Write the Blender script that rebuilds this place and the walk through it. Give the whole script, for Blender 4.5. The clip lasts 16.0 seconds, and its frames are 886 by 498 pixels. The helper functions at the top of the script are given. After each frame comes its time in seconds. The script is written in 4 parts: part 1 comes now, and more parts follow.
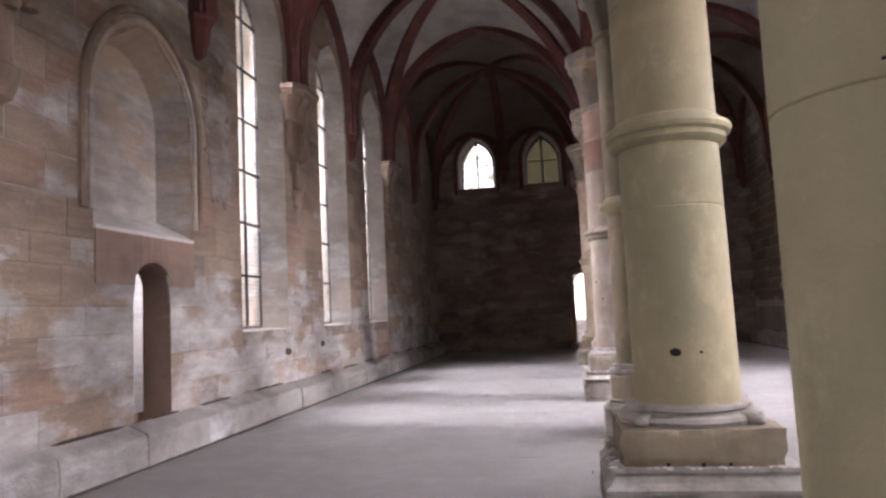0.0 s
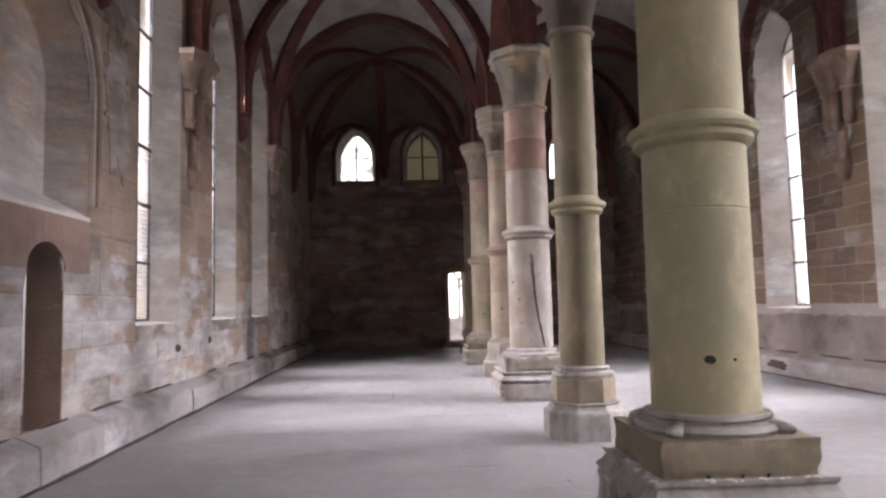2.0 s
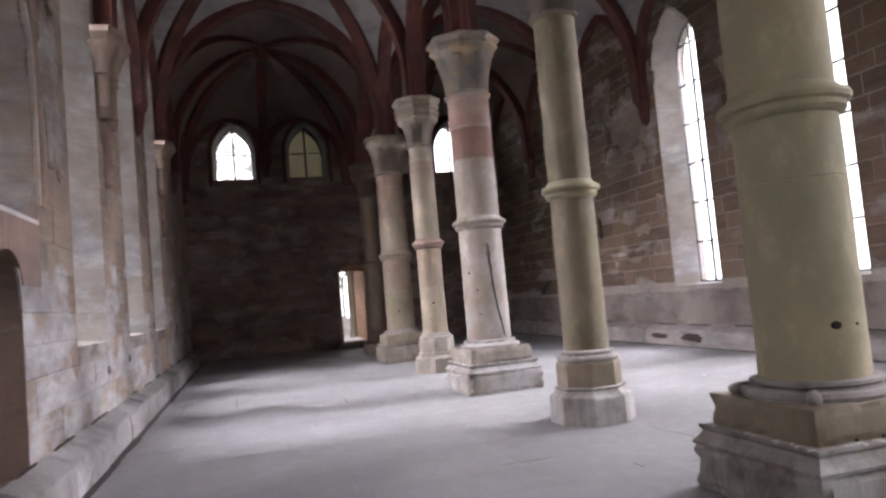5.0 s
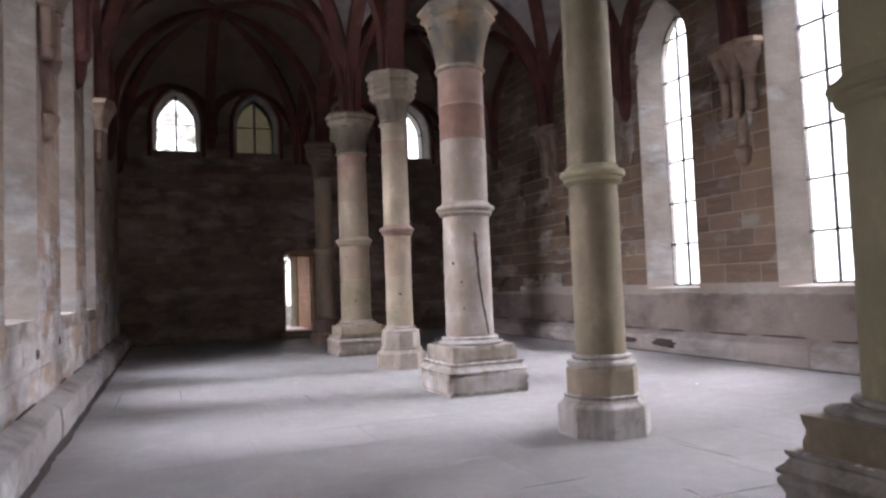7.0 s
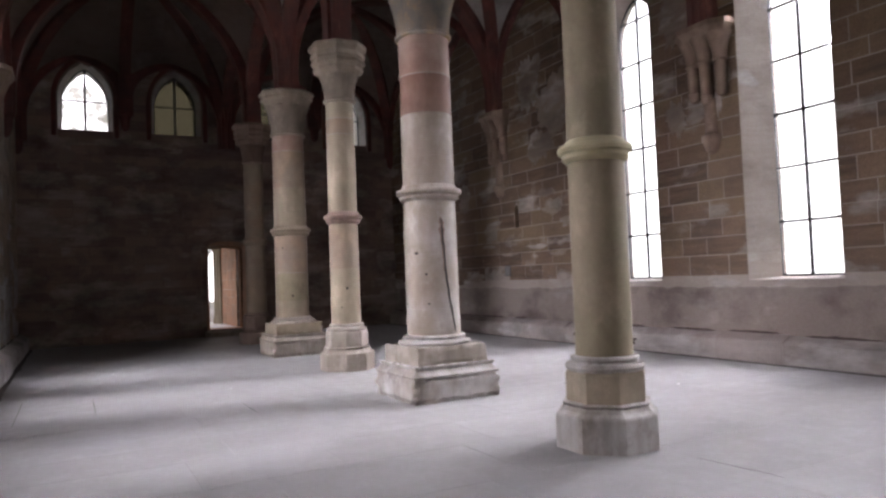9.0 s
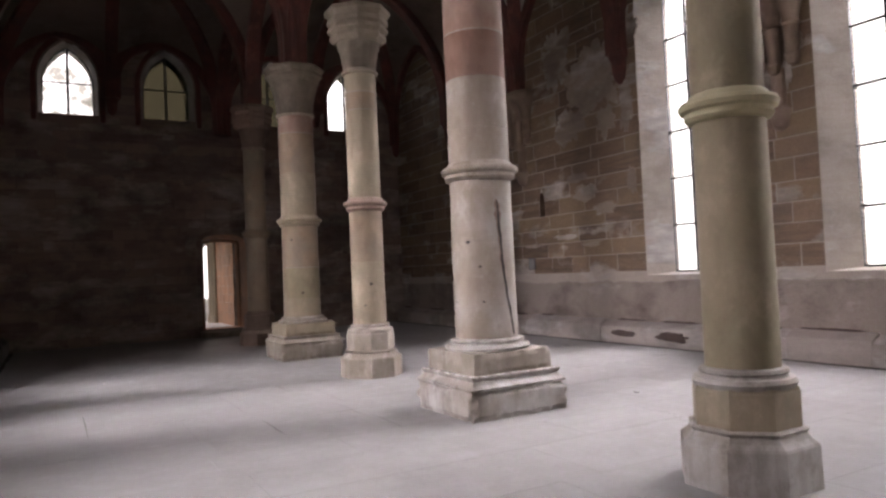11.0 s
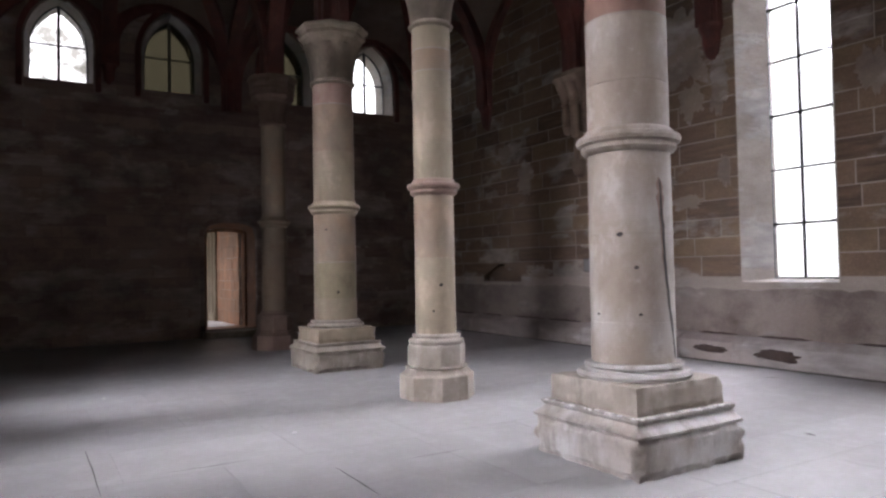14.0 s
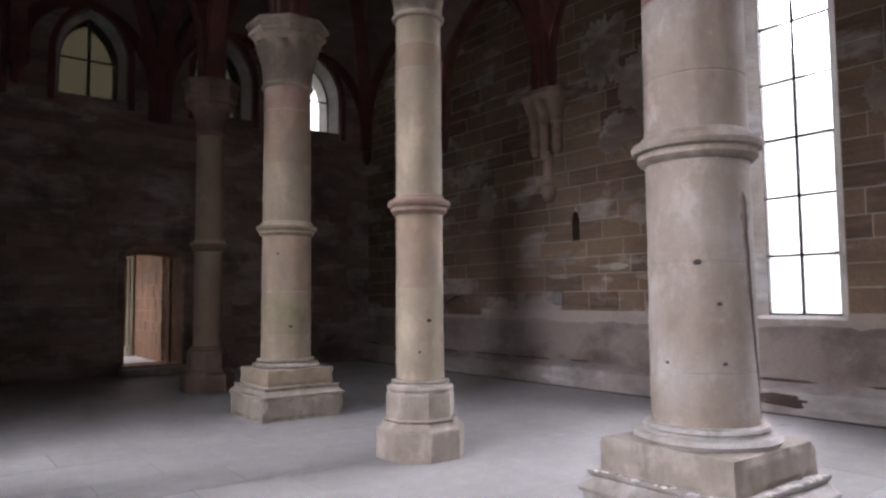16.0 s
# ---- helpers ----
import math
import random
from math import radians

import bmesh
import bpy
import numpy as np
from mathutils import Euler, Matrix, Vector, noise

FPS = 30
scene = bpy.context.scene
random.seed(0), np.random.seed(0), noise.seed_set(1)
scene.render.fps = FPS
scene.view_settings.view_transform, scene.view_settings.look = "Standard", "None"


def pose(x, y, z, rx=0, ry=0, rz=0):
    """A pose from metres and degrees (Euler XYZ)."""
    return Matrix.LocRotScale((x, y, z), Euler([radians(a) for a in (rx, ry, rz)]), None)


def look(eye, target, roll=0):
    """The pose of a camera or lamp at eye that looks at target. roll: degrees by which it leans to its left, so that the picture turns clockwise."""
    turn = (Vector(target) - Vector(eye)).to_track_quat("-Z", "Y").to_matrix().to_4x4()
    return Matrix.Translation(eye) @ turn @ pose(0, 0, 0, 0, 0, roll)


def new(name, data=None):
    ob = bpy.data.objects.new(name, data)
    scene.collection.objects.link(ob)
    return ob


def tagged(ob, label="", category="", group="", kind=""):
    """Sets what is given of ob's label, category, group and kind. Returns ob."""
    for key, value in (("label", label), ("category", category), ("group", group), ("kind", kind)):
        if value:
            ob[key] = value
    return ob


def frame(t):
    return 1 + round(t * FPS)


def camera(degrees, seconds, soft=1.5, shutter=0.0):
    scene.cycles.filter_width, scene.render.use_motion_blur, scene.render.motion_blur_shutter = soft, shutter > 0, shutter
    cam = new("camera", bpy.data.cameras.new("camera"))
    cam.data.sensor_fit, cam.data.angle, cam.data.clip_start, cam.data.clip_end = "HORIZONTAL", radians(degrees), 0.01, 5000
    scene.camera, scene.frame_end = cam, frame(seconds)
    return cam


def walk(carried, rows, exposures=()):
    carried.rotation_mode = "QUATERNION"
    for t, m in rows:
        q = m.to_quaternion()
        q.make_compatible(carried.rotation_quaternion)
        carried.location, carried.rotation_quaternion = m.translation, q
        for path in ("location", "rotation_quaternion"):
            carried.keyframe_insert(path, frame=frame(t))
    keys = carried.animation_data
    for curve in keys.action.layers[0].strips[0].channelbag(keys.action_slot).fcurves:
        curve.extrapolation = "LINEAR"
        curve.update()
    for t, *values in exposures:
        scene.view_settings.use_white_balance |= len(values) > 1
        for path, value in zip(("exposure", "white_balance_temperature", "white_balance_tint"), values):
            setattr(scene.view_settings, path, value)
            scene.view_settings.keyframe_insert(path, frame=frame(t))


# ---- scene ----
cam = camera(65.0, 16.0, soft=2.6)
EXPOSURES = [(0.0, 0.4, 6850, 18), (1.5, 0.32, 6800, 17), (3.0, 0.32, 6550, 14), (4.7, 0.26, 6450, 14), (7.0, 0.12, 6450, 14), (8.2, 0.06, 6450, 14), (11.0, -0.16, 7050, 16), (12.5, -0.18, 6750, 14), (14.0, -0.16, 6450, 13), (16.0, -0.2, 6450, 14)]
PATH = [
    (0, (-0.776, 0.11, 1.494), (-1.121, 2.071, 1.678), -2.8),
    (0.5, (-1.054, 0.209, 1.52), (-1.311, 2.186, 1.68), -3.0),
    (1, (-1.386, 0.293, 1.539), (-1.483, 2.283, 1.705), -1.9),
    (1.5, (-1.692, 0.429, 1.517), (-1.67, 2.421, 1.696), -1.2),
    (2, (-2.014, 0.557, 1.554), (-1.914, 2.548, 1.712), -1.3),
    (2.5, (-2.338, 0.622, 1.554), (-2.157, 2.606, 1.718), 0.3),
    (3, (-2.673, 0.729, 1.55), (-2.42, 2.706, 1.718), -2.5),
    (3.5, (-2.975, 0.837, 1.561), (-2.669, 2.805, 1.741), -2.9),
    (4, (-3.259, 0.931, 1.566), (-2.888, 2.889, 1.739), -3.0),
    (4.5, (-3.525, 1.07, 1.575), (-3.037, 3.004, 1.723), -4.9),
    (7, (-4.201, 2.475, 1.594), (-3.465, 4.332, 1.694), -2.2),
    (7.5, (-4.223, 2.79, 1.59), (-3.406, 4.613, 1.69), -2.5),
    (8, (-4.272, 3.079, 1.578), (-3.414, 4.883, 1.67), -2.3),
    (10.5, (-4.291, 4.918, 1.587), (-3.268, 6.635, 1.651), -2.6),
    (11, (-4.313, 5.338, 1.59), (-3.336, 7.083, 1.651), -2.6),
    (11.5, (-4.336, 5.736, 1.606), (-3.379, 7.491, 1.665), -1.7),
    (12, (-4.32, 6.141, 1.614), (-3.37, 7.899, 1.679), -1.7),
    (12.5, (-4.363, 6.583, 1.627), (-3.447, 8.36, 1.696), -1.3),
    (13, (-4.459, 6.946, 1.628), (-3.509, 8.705, 1.697), -1.5),
    (13.5, (-4.434, 7.355, 1.635), (-3.457, 9.099, 1.705), -1.3),
    (14, (-4.506, 7.741, 1.633), (-3.481, 9.458, 1.689), -1.1),
    (14.5, (-4.418, 8.202, 1.614), (-3.34, 9.886, 1.651), -1.5),
    (15, (-4.353, 8.618, 1.635), (-3.246, 10.284, 1.673), -1.5),
    (15.5, (-4.421, 8.961, 1.673), (-3.272, 10.595, 1.767), -1.4),
    (16, (-4.398, 9.31, 1.67), (-3.188, 10.896, 1.809), -0.5),
]
walk(cam, [(t, look(eye, target, roll)) for t, eye, target, roll in PATH], EXPOSURES)
# ---- world and light ----
world = bpy.data.worlds.new("world")
scene.world = world
world.use_nodes = True
wn = world.node_tree.nodes
sky = wn.new("ShaderNodeTexSky")
sky.sky_type, sky.sun_disc = "NISHITA", False
sky.sun_elevation, sky.sun_rotation = radians(48), radians(150)
sky.air_density, sky.dust_density = 1.0, 3.0
wn["Background"].inputs["Strength"].default_value = 0.12
world.node_tree.links.new(sky.outputs["Color"], wn["Background"].inputs["Color"])
sun = new("sun", bpy.data.lights.new("sun", "SUN"))
sun.data.energy, sun.data.angle, sun.data.color = 0.6, radians(12), (1.0, 0.96, 0.9)
sun.matrix_world = look((20, -12, 30), (0, 0, 0))


def window_or_fill_lamp(x, y, z, sx, sz, watts, aim):
    """Sky light that falls in through a window's opening; also used for added fill lamps."""
    lamp = new("window_light", bpy.data.lights.new("window_light", "AREA"))
    lamp.data.shape, lamp.data.size, lamp.data.size_y, lamp.data.energy = "RECTANGLE", sx, sz, watts
    lamp.data.color, lamp.data.spread = LIGHT, radians(90)
    lamp.matrix_world = look((x, y, z), (x + aim[0], y + aim[1], z + aim[2]))
    return lamp


LIGHT = (0.88, 0.875, 1.0)
# ---- plan, in metres ----
HALF, WEST, EAST, TOP = 5.6, -1.5, 25.85, 10.6
COLS = [1.9 + 3.4 * i for i in range(7)]
# north 0.2 and south 0.3, 3.8, 7.2 are unseen windows, added for light
BAYS_N = [0.2, 10.77, 14.32, 17.55]
BAYS_S = [0.3, 3.8, 7.2, 10.72, 14.27]
KEY = 9.45
SPRING = 5.75
WATTS = 800.0
for yc in BAYS_N:
    window_or_fill_lamp(-7.6, yc, 5.8, 1.2, 5.0, WATTS * (0.06 if yc < 4 else 0.66), (1, 0, -1.1))
for yc in BAYS_S:
    window_or_fill_lamp(7.6, yc, 5.8, 1.4, 5.0, WATTS * (0.38 if yc < 5 else 0.85 if yc < 8 else 1.12), (-1, 0, -1.0 if yc < 5 else -1.35 if yc < 8 else -1.2))
# faint added fill through the unseen west windows
for xc in (-2.85, 2.85):
    window_or_fill_lamp(xc, WEST - 2.0, 5.8, 2.2, 5.0, 0.07 * WATTS, (0, 1, -1.15))
for xc in (-3.95, 3.95):
    window_or_fill_lamp(xc, EAST + 1.6, 8.0, 1.3, 2.0, 5.0, (0, -1, -0.5))
# added fill lamps without a window: closed pulpit stair, then the east passage
window_or_fill_lamp(-7.3, 8.2, 3.0, 0.6, 0.6, 18.0, (0, 1, -0.8))
window_or_fill_lamp(-1.6, EAST + 2.6, 3.6, 1.5, 2.0, 45.0, (0.6, 0.2, -1))


# ---- materials ----
class Nodes:
    """Short hand for building a node material."""

    def __init__(self, name):
        self.mat = bpy.data.materials.new(name)
        self.mat.use_nodes = True
        self.tree = self.mat.node_tree
        self.bsdf = self.tree.nodes["Principled BSDF"]

    def node(self, kind, **inputs):
        n = self.tree.nodes.new(kind)
        for key, value in inputs.items():
            self.put(n.inputs[key.replace("_", " ")], value)
        return n

    def put(self, socket, value):
        if isinstance(value, bpy.types.NodeSocket):
            self.tree.links.new(value, socket)
        elif isinstance(value, tuple) and len(value) == 3 and socket.type == "RGBA":
            socket.default_value = (*value, 1)
        else:
            socket.default_value = value

    def place(self, sx=1, sy=1, sz=1):
        g = self.node("ShaderNodeNewGeometry")
        m = self.node("ShaderNodeMapping")
        self.put(m.inputs["Vector"], g.outputs["Position"])
        m.inputs["Scale"].default_value = (sx, sy, sz)
        return m.outputs["Vector"]

    def noise(self, vector, scale, detail=5, rough=0.6):
        n = self.node("ShaderNodeTexNoise", Vector=vector, Scale=scale, Detail=detail, Roughness=rough)
        return n.outputs["Fac"]

    def ramp(self, fac, a, b, lo=0.0, hi=1.0):
        n = self.node("ShaderNodeMapRange", Value=fac)
        for key, v in (("From Min", a), ("From Max", b), ("To Min", lo), ("To Max", hi)):
            n.inputs[key].default_value = v
        return n.outputs["Result"]

    def mix(self, fac, a, b, mode="MIX"):
        n = self.tree.nodes.new("ShaderNodeMix")
        n.data_type, n.blend_type = "RGBA", mode
        self.put(n.inputs["Factor"], fac)
        self.put(n.inputs["A"], a)
        self.put(n.inputs["B"], b)
        return n.outputs["Result"]

    def math(self, op, a, b=0.0):
        n = self.tree.nodes.new("ShaderNodeMath")
        n.operation = op
        self.put(n.inputs[0], a)
        self.put(n.inputs[1], b)
        return n.outputs[0]

    def chance(self):
        """A random number for each piece, whether an object or an island of a mesh."""
        o = self.node("ShaderNodeObjectInfo").outputs["Random"]
        i = self.node("ShaderNodeNewGeometry").outputs["Random Per Island"]
        return self.math("FRACT", self.math("ADD", o, i))

    def done(self, color, rough=0.85, bump=None, depth=0.01, strength=0.6):
        self.put(self.bsdf.inputs["Base Color"], color)
        self.put(self.bsdf.inputs["Roughness"], rough)
        self.bsdf.inputs["Specular IOR Level"].default_value = 0.3
        if bump is not None:
            b = self.node("ShaderNodeBump", Height=bump, Distance=depth, Strength=strength)
            self.put(self.bsdf.inputs["Normal"], b.outputs["Normal"])
        return self.mat


def masonry(name, dark, light, plaster, cover, soot=(0.05, 0.04, 0.035), sooty=0.3, band=None, third=None):
    """Sandstone ashlar with remnants of plaster and stains; cover: how much plaster is left; band: heights between which more of it is left."""
    n = Nodes(name)
    p = n.place()
    pick = n.chance()
    base = n.mix(n.ramp(pick, 0.0, 0.8), dark, light)
    if third:
        base = n.mix(n.ramp(pick, 0.82, 0.84), base, third)
    beds = n.noise(n.place(0.5, 0.5, 5), 2.2, 6, 0.65)
    base = n.mix(n.ramp(beds, 0.40, 0.66, 0.0, 0.7), base, light)
    grain = n.noise(p, 38, 4, 0.7)
    base = n.mix(n.ramp(grain, 0.35, 0.7, 0.0, 0.5), base, dark)
    patch = n.noise(n.place(0.75, 0.75, 1.5), 1.0, 7, 0.6)
    patch = n.math("ADD", patch, n.ramp(n.math("FRACT", n.math("MULTIPLY", pick, 7.3)), 0, 1, -0.06, 0.06))
    if band:
        g = n.node("ShaderNodeSeparateXYZ", Vector=n.place())
        ragged = n.math("ADD", g.outputs["Z"], n.math("MULTIPLY", n.noise(p, 0.9, 6, 0.7), 1.6))
        patch = n.math("ADD", patch, n.ramp(ragged, band[1], band[0], band[2], 0.0))
    rag = n.ramp(patch, 0.55 - cover, 0.63 - cover, 0.0, 0.85)
    mottle = n.noise(n.place(0.7, 0.7, 2.2), 2.4, 7, 0.62)
    pl = n.mix(n.ramp(mottle, 0.38, 0.66), tuple(0.6 * c for c in plaster), plaster)
    base = n.mix(rag, base, pl)
    stain = n.noise(n.place(0.8, 0.8, 1.1), 1.1, 7, 0.64)
    base = n.mix(n.ramp(stain, 0.47, 0.72, 0.0, sooty), base, soot)
    specks = n.noise(p, 7, 9, 0.8)
    base = n.mix(n.ramp(specks, 0.62, 0.72, 0.0, 0.5), base, plaster)
    tall = n.math("ADD", n.math("MULTIPLY", grain, 0.35), n.math("ADD", n.math("MULTIPLY", rag, 0.9), n.math("ADD", specks, n.noise(p, 5, 6, 0.65))))
    return n.done(base, n.ramp(grain, 0.2, 0.8, 0.75, 0.95), tall, 0.02, 0.8)


def carved(name, base_c, stain_c, tint_c, amount=0.5, low=None):
    """Dressed sandstone of columns: smooth, stained in streaks."""
    n = Nodes(name)
    p = n.place()
    cloud = n.noise(n.place(1, 1, 0.8), 1.5, 8, 0.62)
    col = n.mix(n.ramp(cloud, 0.42, 0.57), base_c, tint_c)
    lift = n.noise(n.place(0.25, 0.25, 1.3), 1.3, 5, 0.55)
    col = n.mix(n.ramp(lift, 0.46, 0.58, 0.0, 0.45), col, tint_c)
    col = n.mix(n.ramp(lift, 0.40, 0.30, 0.0, 0.4), col, tuple(min(0.6, 1.25 * c) for c in base_c))
    streak = n.noise(n.place(3, 3, 0.5), 1.5, 7, 0.6)
    col = n.mix(n.ramp(streak, 0.5, 0.8, 0.0, amount), col, stain_c)
    blotch = n.noise(n.place(1, 1, 0.7), 3.4, 6, 0.68)
    col = n.mix(n.ramp(blotch, 0.52, 0.70, 0.0, 0.75 * amount), col, stain_c)
    col = n.mix(n.ramp(blotch, 0.46, 0.34, 0.0, 0.5), col, tuple(min(0.6, 1.3 * c + 0.02) for c in base_c))
    spot = n.noise(p, 13, 6, 0.75)
    col = n.mix(n.ramp(spot, 0.58, 0.74, 0.0, 0.4), col, tuple(min(0.75, 1.35 * c) for c in base_c))
    grain = n.noise(p, 90, 3, 0.7)
    col = n.mix(n.ramp(grain, 0.3, 0.8, 0.0, 0.18), col, stain_c)
    tall = n.math("ADD", n.math("MULTIPLY", grain, 0.2), n.math("ADD", n.math("MULTIPLY", spot, 0.5), cloud))
    pits = n.noise(p, 30, 8, 0.8)
    col = n.mix(n.ramp(pits, 0.66, 0.72, 0.0, 0.5), col, stain_c)
    return n.done(col, 0.82, tall, 0.01, 0.6)


M_NORTH = masonry("north_masonry", (0.16, 0.115, 0.085), (0.34, 0.265, 0.20), (0.47, 0.445, 0.43), -0.02, (0.07, 0.056, 0.05), sooty=0.6, band=(3.4, 2.6, 0.15), third=(0.25, 0.155, 0.115))
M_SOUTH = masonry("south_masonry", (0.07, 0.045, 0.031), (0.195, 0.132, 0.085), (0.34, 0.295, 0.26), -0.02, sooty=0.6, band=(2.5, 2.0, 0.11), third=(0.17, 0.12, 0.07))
M_PLASTER = masonry("old_plaster", (0.13, 0.097, 0.077), (0.24, 0.192, 0.155), (0.40, 0.362, 0.328), 0.05, (0.07, 0.055, 0.045), 0.7)
M_EAST = masonry("east_masonry", (0.14, 0.095, 0.08), (0.27, 0.195, 0.165), (0.38, 0.315, 0.28), -0.02, (0.033, 0.025, 0.022), 0.75, band=(5.7, 5.2, 0.08))
M_BENCH = masonry("bench_masonry", (0.19, 0.17, 0.155), (0.31, 0.288, 0.272), (0.44, 0.42, 0.41), 0.0, (0.065, 0.055, 0.05), sooty=0.9)
M_BENCH_S = masonry("south_bench", (0.20, 0.165, 0.145), (0.29, 0.25, 0.225), (0.38, 0.345, 0.32), 0.05, (0.06, 0.045, 0.04), sooty=0.6)
M_RENDER = masonry("grey_wall_plaster", (0.13, 0.10, 0.082), (0.21, 0.172, 0.148), (0.31, 0.27, 0.245), 0.02, (0.06, 0.043, 0.036), sooty=0.9)
M_LINTEL = masonry("lintel_stone", (0.20, 0.13, 0.10), (0.27, 0.19, 0.15), (0.38, 0.33, 0.29), -0.06, sooty=0.5)
M_MORTAR = masonry("mortar", (0.13, 0.10, 0.082), (0.22, 0.18, 0.15), (0.42, 0.385, 0.345), 0.06)
M_MORTAR_S = masonry("pale_mortar", (0.20, 0.165, 0.135), (0.30, 0.26, 0.225), (0.42, 0.385, 0.345), 0.05)
M_REVEAL = masonry("reveal_plaster", (0.27, 0.23, 0.19), (0.42, 0.38, 0.34), (0.52, 0.50, 0.48), 0.04, sooty=0.5)
M_NICHE = masonry("niche_plaster", (0.35, 0.26, 0.19), (0.42, 0.335, 0.265), (0.50, 0.46, 0.43), 0.03, (0.16, 0.14, 0.15), 0.6, band=(4.8, 3.8, 0.10))
M_WHITE = masonry("white_plaster", (0.56, 0.52, 0.48), (0.66, 0.62, 0.58), (0.7, 0.67, 0.65), 0.1, (0.3, 0.26, 0.23), 0.3)
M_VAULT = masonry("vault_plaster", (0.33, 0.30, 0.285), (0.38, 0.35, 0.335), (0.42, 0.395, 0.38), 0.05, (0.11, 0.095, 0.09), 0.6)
# brown plaster whose dark tone carries the end bay's lack of light
M_VAULT_END = masonry("brown_shaded_vault", (0.115, 0.083, 0.067), (0.155, 0.118, 0.097), (0.19, 0.148, 0.125), 0.03, (0.045, 0.034, 0.03), 0.7)
M_RIB = carved("red_rib", (0.13, 0.04, 0.032), (0.05, 0.022, 0.02), (0.085, 0.036, 0.03), 0.7)
M_CORBEL = carved("corbel_stone", (0.23, 0.17, 0.13), (0.09, 0.065, 0.05), (0.19, 0.13, 0.10), 0.6)
M_GREEN = carved("green_stone", (0.35, 0.295, 0.185), (0.225, 0.19, 0.12), (0.29, 0.268, 0.175), 0.4)
M_OLIVE = carved("olive_stone", (0.215, 0.175, 0.118), (0.10, 0.076, 0.052), (0.18, 0.155, 0.098), 0.6)
M_PALE = carved("pale_stone", (0.275, 0.25, 0.222), (0.13, 0.095, 0.07), (0.215, 0.178, 0.14), 0.6)
M_CREAM = carved("cream_stone", (0.245, 0.20, 0.142), (0.12, 0.085, 0.058), (0.20, 0.17, 0.12), 0.5)
M_PINK = carved("pink_stone", (0.21, 0.132, 0.10), (0.125, 0.07, 0.052), (0.25, 0.185, 0.15), 0.45)
M_RED = carved("red_stone", (0.14, 0.074, 0.052), (0.075, 0.038, 0.028), (0.175, 0.11, 0.08), 0.5)
M_OCHRE = carved("ochre_capital", (0.38, 0.235, 0.10), (0.10, 0.125, 0.145), (0.27, 0.23, 0.18), 0.7)
M_GREYCAP = carved("grey_capital", (0.26, 0.215, 0.165), (0.11, 0.088, 0.066), (0.21, 0.175, 0.135), 0.7)
M_LIME = carved("lime_base", (0.265, 0.235, 0.20), (0.105, 0.085, 0.066), (0.20, 0.17, 0.135), 0.75)
M_TAN = carved("tan_stone", (0.215, 0.155, 0.105), (0.11, 0.07, 0.048), (0.19, 0.155, 0.115), 0.5)
M_CRUST = carved("crusted_base", (0.235, 0.205, 0.175), (0.085, 0.066, 0.052), (0.36, 0.34, 0.318), 0.85)
M_EASTPLASTER = masonry("east_plaster", (0.145, 0.107, 0.092), (0.235, 0.182, 0.158), (0.37, 0.315, 0.285), 0.05, (0.05, 0.038, 0.033), 0.7)
M_BROWN = carved("brown_ring", (0.145, 0.098, 0.078), (0.08, 0.055, 0.04), (0.2, 0.14, 0.11), 0.6)
M_ORANGE = carved("orange_jamb", (0.27, 0.13, 0.068), (0.11, 0.06, 0.04), (0.20, 0.12, 0.075), 0.6)


def floor_material():
    n = Nodes("flagstone")
    p = n.place()
    base = n.mix(n.chance(), (0.205, 0.197, 0.19), (0.235, 0.227, 0.219))
    cloud = n.noise(p, 0.8, 7, 0.62)
    base = n.mix(n.ramp(cloud, 0.4, 0.7, 0, 0.6), base, (0.15, 0.142, 0.135))
    fine = n.noise(p, 24, 6, 0.75)
    base = n.mix(n.ramp(fine, 0.35, 0.75, 0, 0.3), base, (0.125, 0.118, 0.112))
    dust = n.noise(p, 4.5, 6, 0.7)
    base = n.mix(n.ramp(dust, 0.55, 0.75, 0, 0.4), base, (0.29, 0.281, 0.273))
    tall = n.math("ADD", n.math("MULTIPLY", fine, 0.4), dust)
    return n.done(base, n.ramp(dust, 0.3, 0.7, 0.42, 0.6), tall, 0.004, 0.4)


M_FLOOR = floor_material()


def plain(name, color, rough=0.7, metal=0.0):
    n = Nodes(name)
    p = n.place()
    c = n.mix(n.ramp(n.noise(p, 20, 5), 0.3, 0.7), color, tuple(0.7 * v for v in color))
    n.bsdf.inputs["Metallic"].default_value = metal
    return n.done(c, rough, n.noise(p, 60, 3), 0.003, 0.4)


M_IRON = plain("window_iron", (0.06, 0.06, 0.065), 0.55, 0.6)
M_DARK = plain("deep_hole", (0.03, 0.025, 0.022), 0.95)
M_JOINT = plain("floor_joint", (0.27, 0.26, 0.25), 0.95)
M_SOOT = plain("broken_mortar", (0.055, 0.036, 0.03), 0.95)
# dark colour standing in for the shade beside the benches
M_FOOT_SHADE = plain("foot_shade", (0.075, 0.062, 0.055), 0.95)
M_GREYPANEL = plain("grey_panel", (0.16, 0.15, 0.15), 0.6)
M_GRASS = plain("grass", (0.08, 0.12, 0.04), 0.9)


def glass_material(name, tint, grime=None):
    n = Nodes(name)
    n.bsdf.inputs["Transmission Weight"].default_value = 1.0
    n.bsdf.inputs["IOR"].default_value = 1.05
    n.put(n.bsdf.inputs["Base Color"], tint)
    if grime:
        n.put(n.bsdf.inputs["Base Color"], n.mix(n.ramp(n.noise(n.place(), 1.5, 3, 0.5), 0.36, 0.58), *grime))
    n.bsdf.inputs["Roughness"].default_value = 0.02
    return n.mat


